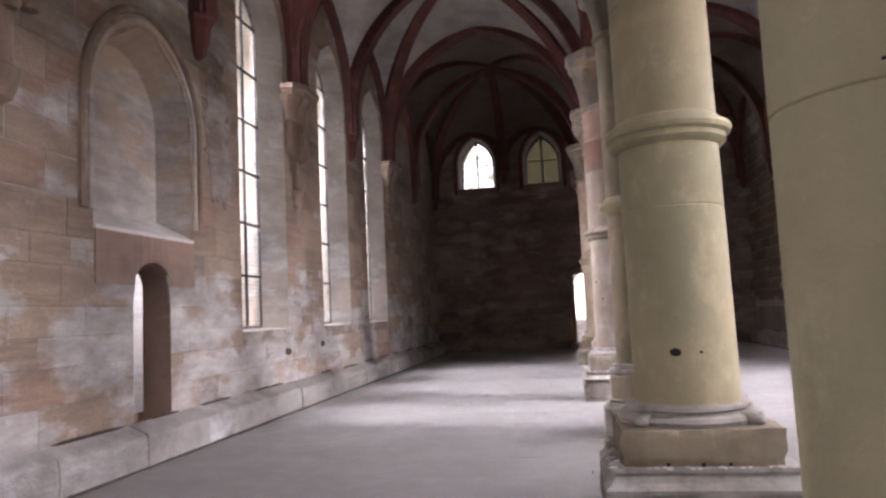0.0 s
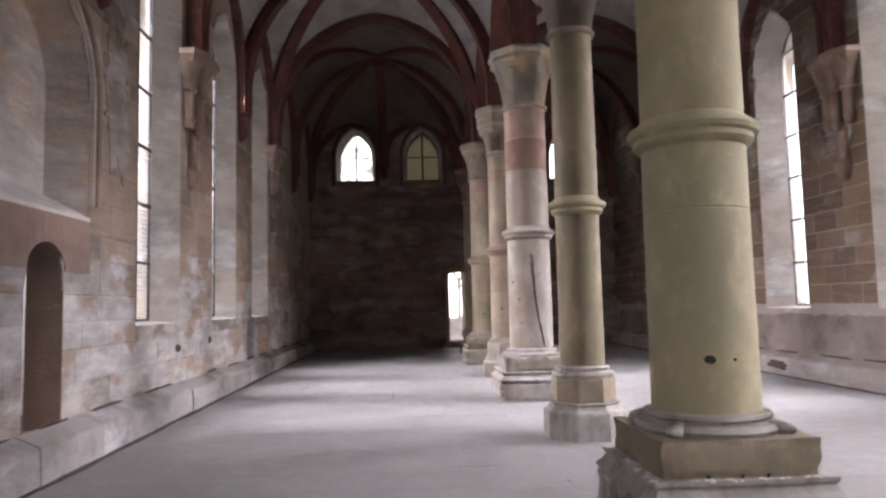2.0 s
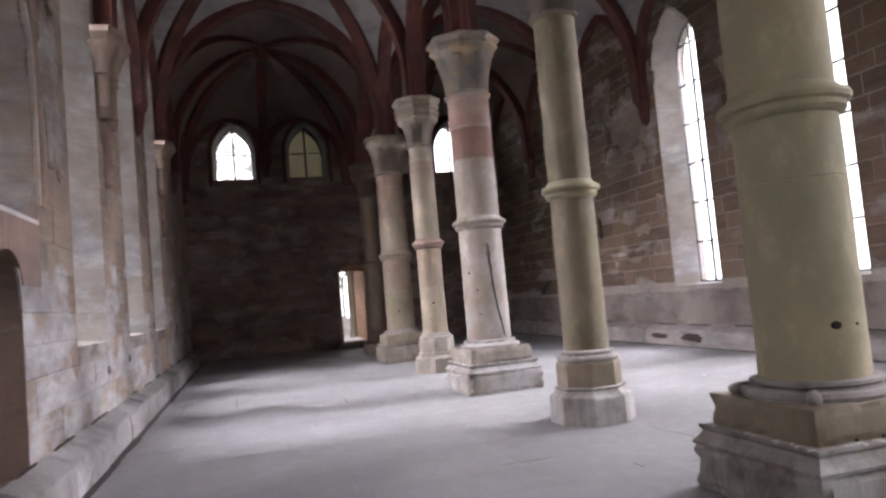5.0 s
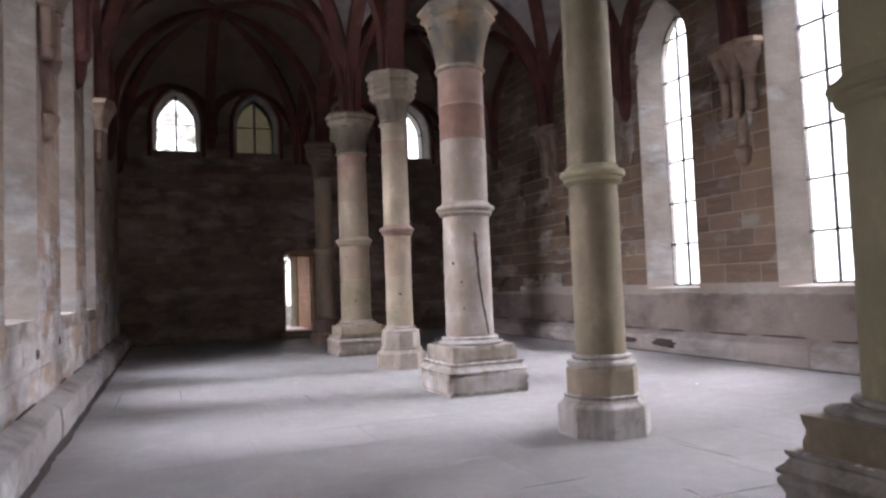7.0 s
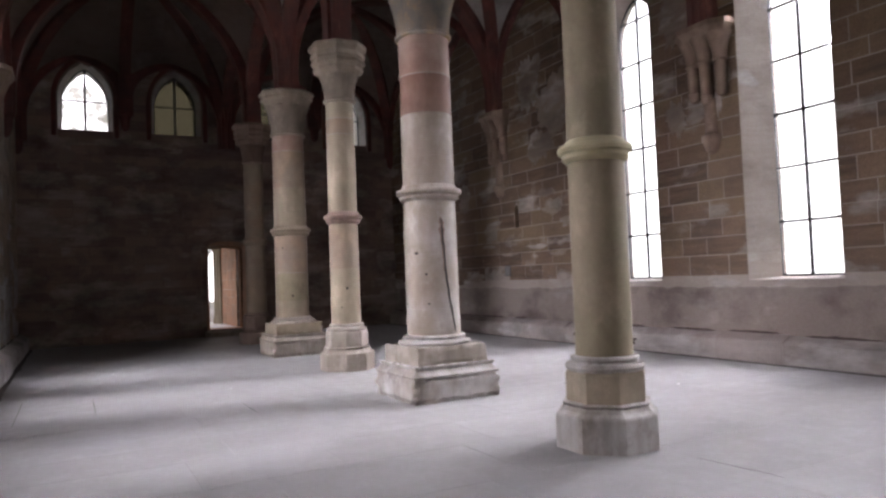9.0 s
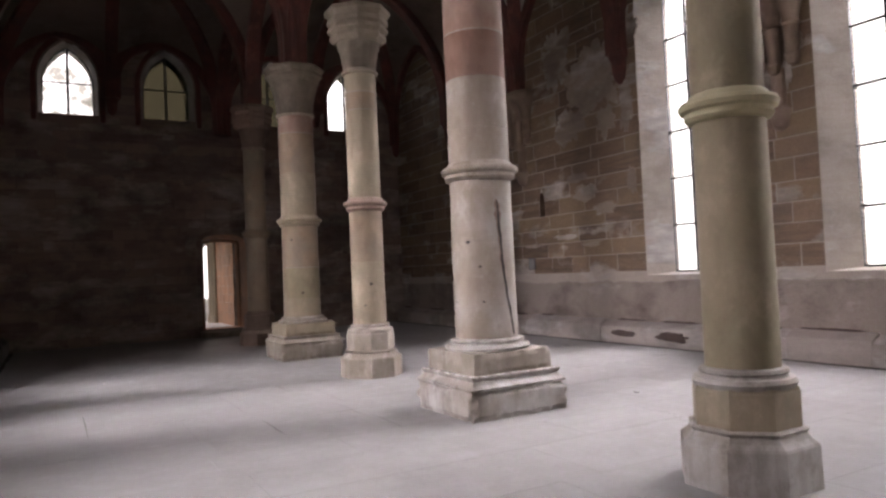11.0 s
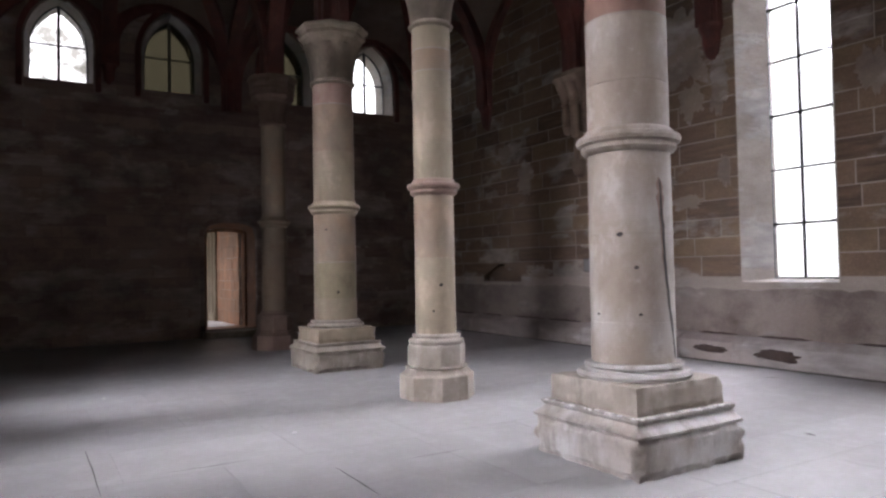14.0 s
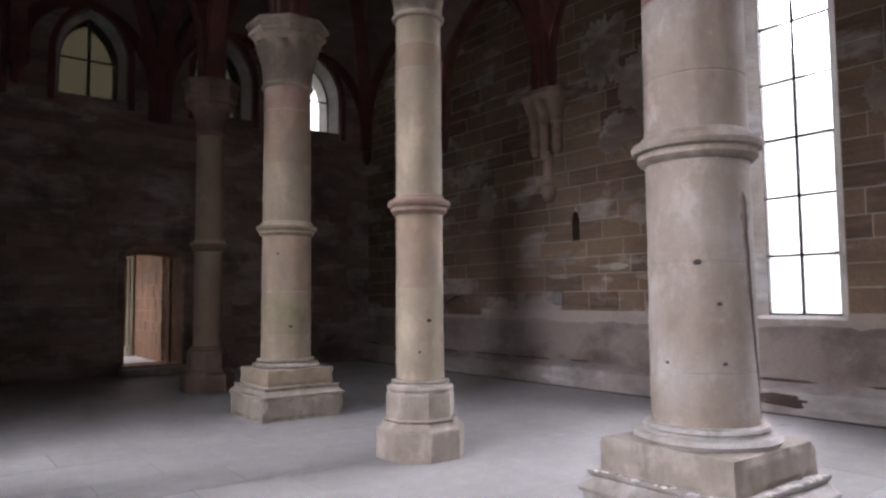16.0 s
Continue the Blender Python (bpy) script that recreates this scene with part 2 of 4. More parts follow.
M_GLASS = glass_material("window_glass", (0.97, 0.98, 0.97))
M_MOTTLED = glass_material("mottled_glass", (0.5, 0.5, 0.45), ((0.17, 0.165, 0.145), (0.97, 0.97, 0.97)))
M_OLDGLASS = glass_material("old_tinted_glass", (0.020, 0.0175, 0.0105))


# ---- mesh helpers ----
def mesh_object(name, bm, material, parent=None, smooth=False):
    me = bpy.data.meshes.new(name)
    bmesh.ops.recalc_face_normals(bm, faces=bm.faces)
    bm.to_mesh(me)
    bm.free()
    me.materials.append(material)
    if smooth:
        for poly in me.polygons:
            poly.use_smooth = True
        me.set_sharp_from_angle(angle=radians(38))
    ob = new(name, me)
    ob.parent = parent
    return ob


def part(name, bm, material, parent, label="", smooth=False):
    ob = mesh_object(name, bm, material, parent, smooth)
    return tagged(ob, label) if label else ob


def thing(name, label, category, group="", kind="", at=(0, 0, 0)):
    ob = new(name)
    ob.location = at
    ob.empty_display_size = 0.2
    return tagged(ob, label, category, group, kind)


def add_box(bm, x0, x1, y0, y1, z0, z1):
    v = [bm.verts.new(p) for p in ((x0, y0, z0), (x1, y0, z0), (x1, y1, z0), (x0, y1, z0), (x0, y0, z1), (x1, y0, z1), (x1, y1, z1), (x0, y1, z1))]
    for f in ((3, 2, 1, 0), (4, 5, 6, 7), (0, 1, 5, 4), (1, 2, 6, 5), (2, 3, 7, 6), (3, 0, 4, 7)):
        bm.faces.new([v[i] for i in f])
    return bm


def box(x0, x1, y0, y1, z0, z1):
    return add_box(bmesh.new(), x0, x1, y0, y1, z0, z1)


def worn_box(hx, hy, z0, z1, cuts=9, wear=0.02, seed=0.0, taper=0.0):
    """A dressed block with worn arrises."""
    bm = box(-hx, hx, -hy, hy, z0, z1)
    bmesh.ops.subdivide_edges(bm, edges=bm.edges[:], cuts=cuts, use_grid_fill=True)
    zm, hz = (z0 + z1) / 2, (z1 - z0) / 2
    for v in bm.verts:
        q = Vector((v.co.x * 4 + seed, v.co.y * 4 - seed, v.co.z * 4))
        near = sorted((hx - abs(v.co.x), hy - abs(v.co.y), hz - abs(v.co.z - zm)))
        edge = max(0.0, 1 - near[1] / 0.06)
        k = wear * (0.25 * noise.noise(q * 1.5) + edge * max(0.0, 0.35 + noise.noise(q * 2.2)))
        f = 1 - taper * (v.co.z - z0) / (z1 - z0)
        v.co.x *= f
        v.co.y *= f
        d = Vector((v.co.x / hx, v.co.y / hy, (v.co.z - zm) / hz))
        v.co -= Vector((d.x, d.y, d.z * 0.5 if v.co.z > z0 + 0.01 else 0)) * k
    return bm


def lathe(profile, n=48, turn=0.0, fade=None, wobble=0.0):
    """A turned body from (radius, height) pairs; closed at both ends."""
    bm = bmesh.new()
    rings = []
    for r, z in profile:
        ring = []
        for i in range(n):
            a = turn + 2 * math.pi * i / n
            rr = r + (wobble * noise.noise(Vector((3 * math.cos(a), 3 * math.sin(a), z * 6))) if wobble else 0)
            ring.append(bm.verts.new((rr * math.cos(a), rr * math.sin(a), z)))
        rings.append(ring)
    for a, b in zip(rings, rings[1:]):
        for i in range(n):
            bm.faces.new((a[i], a[(i + 1) % n], b[(i + 1) % n], b[i]))
    bm.faces.new(rings[0][::-1])
    bm.faces.new(rings[-1])
    return bm


def sweep(points, profile, side):
    """A profile of (across, along the normal) pairs carried along points in the upright plane whose normal is side."""
    bm = bmesh.new()
    rings = []
    for i, p in enumerate(points):
        t = (points[min(i + 1, len(points) - 1)] - points[max(i - 1, 0)]).normalized()
        up = side.cross(t).normalized()
        rings.append([bm.verts.new(p + side * a + up * b) for a, b in profile])
    n = len(profile)
    for a, b in zip(rings, rings[1:]):
        for i in range(n):
            bm.faces.new((a[i], a[(i + 1) % n], b[(i + 1) % n], b[i]))
    bm.faces.new(rings[0])
    bm.faces.new(rings[-1][::-1])
    return bm


def rise(w, r, k):
    """A pointed half arch, w wide and r high, at k from 0 to 1: how far in and how high."""
    if w < r:
        th = 2 * math.atan(w / r)
        rad = r / math.sin(th)
        return rad * (1 - math.cos(th * k)), rad * math.sin(th * k)
    return w * (1 - math.cos(math.pi / 2 * k)), r * math.sin(math.pi / 2 * k)


# ---- walls with openings ----
class Opening:
    """An arched opening: centre along the wall, half width at the face and at the glass, sill, springing and apex."""

    def __init__(self, c, half, inner, sill, spring, apex, deep=0.54, drop=0.0, sides=9, blind=None, lining=None):
        self.c, self.half, self.inner, self.sill, self.spring, self.apex = c, half, inner, sill, spring, apex
        self.deep, self.drop, self.sides, self.blind, self.lining, self.below, self.wide = deep, drop, sides, blind, lining, None, None

    def outline(self, half, apex, sill):
        pts = [(self.c - half, sill)]
        for i in range(self.sides + 1):
            a, b = rise(half, apex - self.spring, i / self.sides)
            pts.append((self.c - half + a, self.spring + b))
        return pts + [(2 * self.c - u, z) for u, z in pts[-2::-1]]

    def face(self):
        return self.outline(self.half, self.apex, self.sill)

    def pane(self):
        return self.outline(self.inner, self.apex - (self.half - self.inner), self.sill + self.drop)

    def back(self):
        return self.outline(self.wide[0], self.wide[1], self.sill) if self.wide else self.pane()

    def reach(self, z):
        """Half width of the opening at height z, or None."""
        if z < self.sill or z >= self.apex:
            return None
        if z <= self.spring:
            return self.half
        lo, hi = 0.0, 1.0
        for _ in range(24):
            k = (lo + hi) / 2
            if self.spring + rise(self.half, self.apex - self.spring, k)[1] < z:
                lo = k
            else:
                hi = k
        return self.half - rise(self.half, self.apex - self.spring, lo)[0]


def wall_core(name, to_world, u0, u1, z0, z1, thick, openings, material, label):
    """A thick wall; to_world takes along, depth and height."""
    bm = bmesh.new()

    def quad(pts, d):
        bm.faces.new([bm.verts.new(to_world(u, d, z)) for u, z in pts])

    def sheet(d, holes, shape, a, b, low, high):
        at = a
        for o in sorted(holes, key=lambda o: o.c):
            line = shape(o)
            left, right, sill = line[0][0], line[-1][0], line[0][1]
            quad(((at, low), (left, low), (left, high), (at, high)), d)
            if o.below:
                sheet(d, [o.below], shape, left, right, low, sill)
            elif sill > low + 1e-4:
                quad(((left, low), (right, low), (right, sill), (left, sill)), d)
            for p, q in zip(line, line[1:]):
                if q[0] - p[0] > 1e-5:
                    quad((p, q, (q[0], high), (p[0], high)), d)
            at = right
        quad(((at, low), (b, low), (b, high), (at, high)), d)

    through_holes = [o for o in openings if not o.blind] + [o.below for o in openings if o.below]
    sheet(0.0, openings, lambda o: o.face(), u0, u1, z0, z1)
    sheet(thick, through_holes, lambda o: o.back(), u0, u1, z0, z1)
    for u in (u0, u1):
        bm.faces.new([bm.verts.new(to_world(u, d, z)) for d, z in ((0, z0), (thick, z0), (thick, z1), (0, z1))])
    for z in (z0, z1):
        bm.faces.new([bm.verts.new(to_world(u, d, z)) for u, d in ((u0, 0), (u1, 0), (u1, thick), (u0, thick))])
    bmesh.ops.remove_doubles(bm, verts=bm.verts[:], dist=1e-4)
    ob = mesh_object(name, bm, material)
    tagged(ob, label, "wall", kind="structure")
    for o in openings + [o.below for o in openings if o.below]:
        rm = bmesh.new()
        steps = [(o.face(), 0.0), (o.pane(), o.deep)] + ([] if o.blind else ([(o.pane(), o.deep + 0.12), (o.back(), o.deep + 0.122)] if o.wide else []) + [(o.back(), thick)])
        rings = [[rm.verts.new(to_world(u, d, z)) for u, z in pts] for pts, d in steps]
        for a, b in zip(rings, rings[1:]):
            for i in range(len(a)):
                j = (i + 1) % len(a)
                rm.faces.new((a[i], a[j], b[j], b[i]))
        part("reveal", rm, o.lining or M_REVEAL, ob)
        if o.blind:
            bk = bmesh.new()
            bk.faces.new([bk.verts.new(to_world(u, o.deep, z)) for u, z in o.pane()])
            part("recess_back", bk, o.blind, ob)
    return ob


BLOCKS = {}


def block_mesh(w, h, material, key):
    """A shared block, w wide and h high, its face at depth 0, with a chamfered rim."""
    k = (round(w, 3), round(h, 3), key)
    if k not in BLOCKS:
        bm = bmesh.new()
        c = 0.008
        rim = [bm.verts.new((x, 0.006, z)) for x, z in ((0, 0), (w, 0), (w, h), (0, h))]
        top = [bm.verts.new((x, 0, z)) for x, z in ((c, c), (w - c, c), (w - c, h - c), (c, h - c))]
        back = [bm.verts.new((x, 0.05, z)) for x, z in ((0, 0), (w, 0), (w, h), (0, h))]
        bm.faces.new(top)
        for i in range(4):
            j = (i + 1) % 4
            bm.faces.new((rim[i], rim[j], top[j], top[i]))
            bm.faces.new((back[i], back[j], rim[j], rim[i]))
        bmesh.ops.recalc_face_normals(bm, faces=bm.faces)
        me = bpy.data.meshes.new("block")
        bm.to_mesh(me)
        bm.free()
        me.materials.append(material)
        BLOCKS[k] = me
    return BLOCKS[k]


def ashlar(wall, to_world, turn, u0, u1, z0, z1, openings, material, key, tall, wide, near, seed, keep=lambda u, z: True, gap=0.009):
    """Courses of dressed blocks on a wall's face: those in the stretch near are pieces of their own, the rest one mesh."""
    rng = random.Random(seed)
    proud = 0.005
    rest, faces = [], []
    z, pieces = z0, 0
    while z < z1 - 0.12:
        h = rng.choice(tall)
        h = min(h, z1 - z)
        spans = [[u0, u0, u1, u1]]
        for o in sorted(openings, key=lambda o: o.c):
            lo, hi = o.reach(z + 0.001), o.reach(z + h - 0.001)
            if lo is None and hi is None:
                continue
            lo, hi = (o.half if lo is None else lo), (0.0 if hi is None and z + h > o.apex else (o.half if hi is None else hi))
            s = spans.pop()
            spans += [[s[0], s[1], o.c - lo, o.c - hi], [o.c + lo, o.c + hi, s[2], s[3]]]
        for a0, a1, b0, b1 in spans:
            u = max(a0, a1)
            end = min(b0, b1)
            first = True
            if end - u < 0.06:
                continue
            while u < end - 1e-6:
                w = rng.choice(wide)
                if first:
                    w *= rng.choice((0.5, 0.75, 1.0))
                if end - (u + w) < 0.28:
                    w = end - u
                ua, ub = u, u + w
                slant0 = a1 - a0 if first else 0
                slant1 = b1 - b0 if ub >= end - 1e-6 else 0
                mid = (ua + ub) / 2
                if keep(mid, z + h / 2):
                    push = proud + rng.uniform(-0.003, 0.004)
                    if abs(slant0) < 0.01 and abs(slant1) < 0.01 and near(mid, z) and pieces < 300:
                        ob = new("block", block_mesh(w - gap, h - gap, material, key))
                        ob.matrix_world = Matrix.Translation(to_world(ua + gap / 2, -push, z + gap / 2)) @ turn
                        ob.parent = wall
                        pieces += 1
                    else:
                        i = len(rest)
                        lo0, hi0 = (a0, a1) if first else (ua, ua)
                        lo1, hi1 = (b0, b1) if slant1 else (ub, ub)
                        g = gap / 2
                        ring = ((lo0 + g, z + g), (lo1 - g, z + g), (hi1 - g, z + h - g), (hi0 + g, z + h - g))
                        cu, cz = sum(q[0] for q in ring) / 4, sum(q[1] for q in ring) / 4
                        rest += [to_world(q[0], 0.02, q[1]) for q in ring]
                        rest += [to_world(q[0], 0.006 - push, q[1]) for q in ring]
                        rest += [to_world(q[0] + (0.008 if q[0] < cu else -0.008), -push, q[1] + (0.008 if q[1] < cz else -0.008)) for q in ring]
                        for k in range(4):
                            j = (k + 1) % 4
                            faces += [(i + k, i + j, i + 4 + j, i + 4 + k), (i + 4 + k, i + 4 + j, i + 8 + j, i + 8 + k)]
                        faces.append((i + 8, i + 9, i + 10, i + 11))
                u = ub
                first = False
        z += h
    me = bpy.data.meshes.new("blocks")
    me.from_pydata([tuple(p) for p in rest], [], faces)
    me.materials.append(material)
    ob = new("blocks", me)
    ob.parent = wall
    tagged(ob, kind="stuff")


# ---- structure ----
def north(u, d, z):
    return Vector((-HALF - d, u, z))


def south(u, d, z):
    return Vector((HALF + d, -u, z))


def east(u, d, z):
    return Vector((u, EAST + d, z))


def west(u, d, z):
    return Vector((-u, WEST - d, z))


N_OPEN = [Opening(c, 0.88, 0.55, 1.36, 6.4, 7.45, 0.33, 0.04) for c in BAYS_N]
S_OPEN = [Opening(-c, 0.81, 0.53, 1.32, 6.4, 7.45, 0.46, 0.04) for c in BAYS_S]
# west windows are unseen, added to light the near columns
W_OPEN = [Opening(c, 0.79, 0.58, 1.32, 6.4, 7.45) for c in (-2.85, 2.85)]
E_OPEN = [Opening(c, 0.70, 0.61, 6.13, 7.0, 8.1, 0.42) for c in (-3.88, -1.42, 1.50, 3.98)]
for o in N_OPEN + S_OPEN:
    o.wide = (o.inner + 0.45, o.apex + 0.1)
E_DOOR = Opening(-0.05, 0.64, 0.54, 0.20, 2.66, 2.92, 0.5, lining=M_ORANGE)
N_NICHE = Opening(7.53, 0.97, 0.82, 2.58, 4.0, 5.08, 0.42, 0.24, blind=M_NICHE, lining=M_NICHE)
N_DOOR = Opening(7.60, 0.37, 0.36, 0.36, 1.98, 2.26, 0.25, lining=M_LINTEL)
N_DOOR.wide = (1.7, 2.5)
N_NICHE.below = N_DOOR
S_SLIT = Opening(-18.24, 0.095, 0.08, 2.72, 3.17, 3.28, 0.5, blind=M_DARK, lining=M_SOUTH)
S_BLIND = Opening(-21.85, 0.80, 0.76, 1.28, 1.33, 1.72, 0.16, blind=M_SOUTH, lining=M_SOUTH)

wall_north = wall_core("wall_north", north, WEST - 1, EAST + 1, 0, TOP, 1.0, N_OPEN + [N_NICHE], M_MORTAR, "pale sandstone wall with patchy grey plaster and tall windows")
wall_south = wall_core("wall_south", south, -EAST - 1, -WEST + 1, 0, TOP, 1.0, S_OPEN + [S_SLIT, S_BLIND], M_MORTAR_S, "brown sandstone ashlar wall with flaking plaster")
wall_east = wall_core("wall_east", east, -HALF, HALF, 0, TOP, 1.0, E_OPEN + [E_DOOR], M_EAST, "dark sooty stone end wall with small arched windows")
wall_west = wall_core("wall_west", west, -HALF, HALF, 0, TOP, 1.0, W_OPEN, M_SOUTH, "plain brown stone wall closing the hall")

# ---- floor ----
ground = mesh_object("ground", box(-400, 400, -400, 400, -0.6, -0.3), M_GRASS)
tagged(ground, "grass ground round the building", "ground", kind="structure")
floor = mesh_object("floor", box(-HALF - 0.9, HALF + 0.9, WEST - 0.9, EAST + 0.9, -0.3, -0.004), M_JOINT)
tagged(floor, "grey worn sandstone flag floor", "floor", kind="structure")

# ---- vault ----
STILT = 0.5
RIBLINE = [(-0.13, 0.05), (-0.13, -0.10), (-0.085, -0.17), (-0.10, -0.22), (-0.05, -0.30), (0.05, -0.30), (0.10, -0.22), (0.085, -0.17), (0.13, -0.10), (0.13, 0.05)]
RIBLINE = [(a * 1.2, b * 1.2) for a, b in RIBLINE]
WIDELINE = [(a * 1.4, b * 1.15) for a, b in RIBLINE]


def half_arch(p, q, z0, z1, steps=14, stilt=STILT):
    """Points from a springing at p up to the crown over q."""
    flat = Vector((q[0] - p[0], q[1] - p[1]))
    w = flat.length
    flat.normalize()
    pts = [Vector((p[0], p[1], z0))]
    for i in range(steps + 1):
        a, b = rise(w, z1 - z0 - stilt, i / steps)
        pts.append(Vector((p[0] + flat.x * a, p[1] + flat.y * a, z0 + stilt + b)))
    return pts


web, end_web = bmesh.new(), bmesh.new()


def cell(p, q, k, zp, zq, zm, zk, web):
    """A cell of the web between two springings and a keystone, with its crown over the middle of p and q."""
    m = ((p[0] + q[0]) / 2, (p[1] + q[1]) / 2)
    for s, zs in ((p, zp), (q, zq)):
        rib, arch = half_arch(s, k, zs, zk), half_arch(s, m, zs, zm)
        rows = []
        for a, b in zip(rib, arch):
            rows.append([web.verts.new(a.lerp(b, j / 5) + Vector((0, 0, 0.10 * math.sin(math.pi * j / 5) * min(1, (a - b).length / 2)))) for j in range(6)])
        for r0, r1 in zip(rows, rows[1:]):
            for j in range(5):
                try:
                    web.faces.new((r0[j], r0[j + 1], r1[j + 1], r1[j]))
                except ValueError:
                    pass




def rib(p, q, z0, z1, line, whole=False, off=0.16):
    """One rib from a springing to a crown, or a whole arch over to the other side."""
    d = Vector((q[0] - p[0], q[1] - p[1], 0)).normalized()
    pts = half_arch((p[0] + d.x * off, p[1] + d.y * off), q, z0, z1, 18)
    if whole:
        far = [Vector((2 * q[0] - v.x, 2 * q[1] - v.y, v.z)) for v in pts]
        pts = pts[:-1] + far[::-1]
    ob = mesh_object("vault_rib", sweep(pts, line, Vector((-d.y, d.x, 0))), M_RIB, smooth=True)
    return tagged(ob, "dark red painted sandstone vault rib", "vault rib", "ribs of the vault", "structure")


def foot(p):
    return SPRING if p[0] == 0 else 5.72


YS = [WEST, 5.3, 12.1, 18.9, EAST]
WX = HALF - 0.02
for s in (-1, 1):
    for i in range(4):
        y0, y1 = YS[i], YS[i + 1]
        yc = COLS[2 * i]
        k = (s * 2.85, yc)
        # the end bay takes the vault plaster with dimness in its colour
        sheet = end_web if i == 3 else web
        a, b, c, d, e, f = (0, y0), (s * WX, y0), (0, yc), (s * WX, yc), (0, y1), (s * WX, y1)
        for p in (a, b, c, d, e, f):
            rib(p, k, foot(p), KEY, RIBLINE)
        tz = 9.35
        cell(a, b, k, foot(a), foot(b), tz, KEY, sheet)
        for p, q in ((a, c), (c, e), (b, d), (d, f)):
            cell(p, q, k, foot(p), foot(q), 8.4, KEY, sheet)
        if i < 3:
            cell(e, f, k, foot(e), foot(f), tz, KEY, sheet)
            rib(e, (s * 2.85, y1), SPRING, tz, WIDELINE)
            rib(f, (s * 2.85, y1), foot(f), tz, WIDELINE)
        else:
            m = (s * 2.85, EAST - 0.02)
            for p in (e, f):
                cell(p, m, k, foot(p), 6.6, 8.15, KEY, sheet)
                rib(p, ((p[0] + m[0]) / 2, EAST - 0.02), foot(p), 8.15, RIBLINE)
                rib(m, ((p[0] + m[0]) / 2, EAST - 0.02), 6.6, 8.15, RIBLINE)
            rib(m, k, 6.6, KEY, RIBLINE)
        for p, q in ((a, c), (c, e)):
            if s > 0:
                rib(p, (0, (p[1] + q[1]) / 2), SPRING, 8.4, RIBLINE, True)
        for p, q in ((b, d), (d, f)):
            rib(p, (p[0], (p[1] + q[1]) / 2), foot(p), 8.4, RIBLINE, True)
        boss = mesh_object("keystone", lathe([(0.12, -0.36), (0.22, -0.30), (0.24, -0.1), (0.24, 0.02)], 16), M_RIB)
        boss.location = (k[0], k[1], KEY)
        tagged(boss, "round dark red vault keystone", "keystone", "keystones", "structure")
bmesh.ops.remove_doubles(web, verts=web.verts[:], dist=0.002)
ceiling = mesh_object("ceiling", web, M_VAULT, smooth=True)
tagged(ceiling, "pale plastered ribbed vault with sooty cells", "ceiling", kind="structure")
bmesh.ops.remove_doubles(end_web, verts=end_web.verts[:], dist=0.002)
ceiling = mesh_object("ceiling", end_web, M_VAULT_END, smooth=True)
tagged(ceiling, "brown plaster vault of the end bay, its dimness put into the colour", "ceiling", kind="structure")
roof = mesh_object("roof", box(-HALF - 1.2, HALF + 1.2, WEST - 1.2, EAST + 1.2, TOP, TOP + 0.3), M_SOUTH)
tagged(roof, "plain roof slab over the vault", "roof", kind="structure")


# ---- columns ----
GIRTH, TALL = 0.965, 0.934


def piece(name, bm, material, col, label="", smooth=False):
    """A part of a column, brought to the hall's proportions."""
    bmesh.ops.scale(bm, vec=(GIRTH, GIRTH, TALL), verts=bm.verts[:])
    return part(name, bm, material, col, label, smooth)


def square_base(col, upper, lower, seed):
    piece("lower_plinth", worn_box(0.64, 0.64, 0, 0.34, 15, 0.055, seed), lower, col)
    bm = bmesh.new()
    rows = [(0.64, 0.335), (0.645, 0.36), (0.60, 0.40), (0.57, 0.44), (0.59, 0.465), (0.59, 0.49)]
    for (h0, z0), (h1, z1) in zip(rows, rows[1:]):
        c = [(-1, -1), (1, -1), (1, 1), (-1, 1)]
        for i in range(4):
            (ax, ay), (bx, by) = c[i], c[(i + 1) % 4]
            bm.faces.new([bm.verts.new(v) for v in ((ax * h0, ay * h0, z0), (bx * h0, by * h0, z0), (bx * h1, by * h1, z1), (ax * h1, ay * h1, z1))])
    bm.faces.new([bm.verts.new((x * 0.59, y * 0.59, 0.49)) for x, y in ((-1, -1), (1, -1), (1, 1), (-1, 1))])
    bmesh.ops.remove_doubles(bm, verts=bm.verts[:], dist=1e-4)
    bmesh.ops.subdivide_edges(bm, edges=bm.edges[:], cuts=7, use_grid_fill=True)
    for v in bm.verts:
        v.co += Vector((v.co.x, v.co.y, 0)) * (0.022 * noise.noise(v.co * 7 + Vector((seed, 0, 0))))
    piece("moulding", bm, lower, col, "chipped hollow moulding crusted with lime")
    piece("upper_plinth", worn_box(0.525, 0.525, 0.485, 0.735, 13, 0.028, seed + 3), upper, col)


def spur(col, material):
    """A claw leaf on each corner of a square plinth."""
    for i in range(4):
        a = math.pi / 4 + i * math.pi / 2
        bm = bmesh.new()
        bmesh.ops.create_icosphere(bm, subdivisions=2, radius=1)
        for v in bm.verts:
            v.co = Vector((v.co.x * 0.13 * (1 - 0.35 * max(0, v.co.x)), v.co.y * 0.05, v.co.z * 0.055 * (1 - 0.4 * v.co.x)))
        bmesh.ops.transform(bm, matrix=Matrix.Rotation(a, 4, "Z") @ Matrix.Translation((0.51, 0, 0.765)), verts=bm.verts[:])
        piece("spur", bm, material, col, "carved claw leaf on the base corner", True)


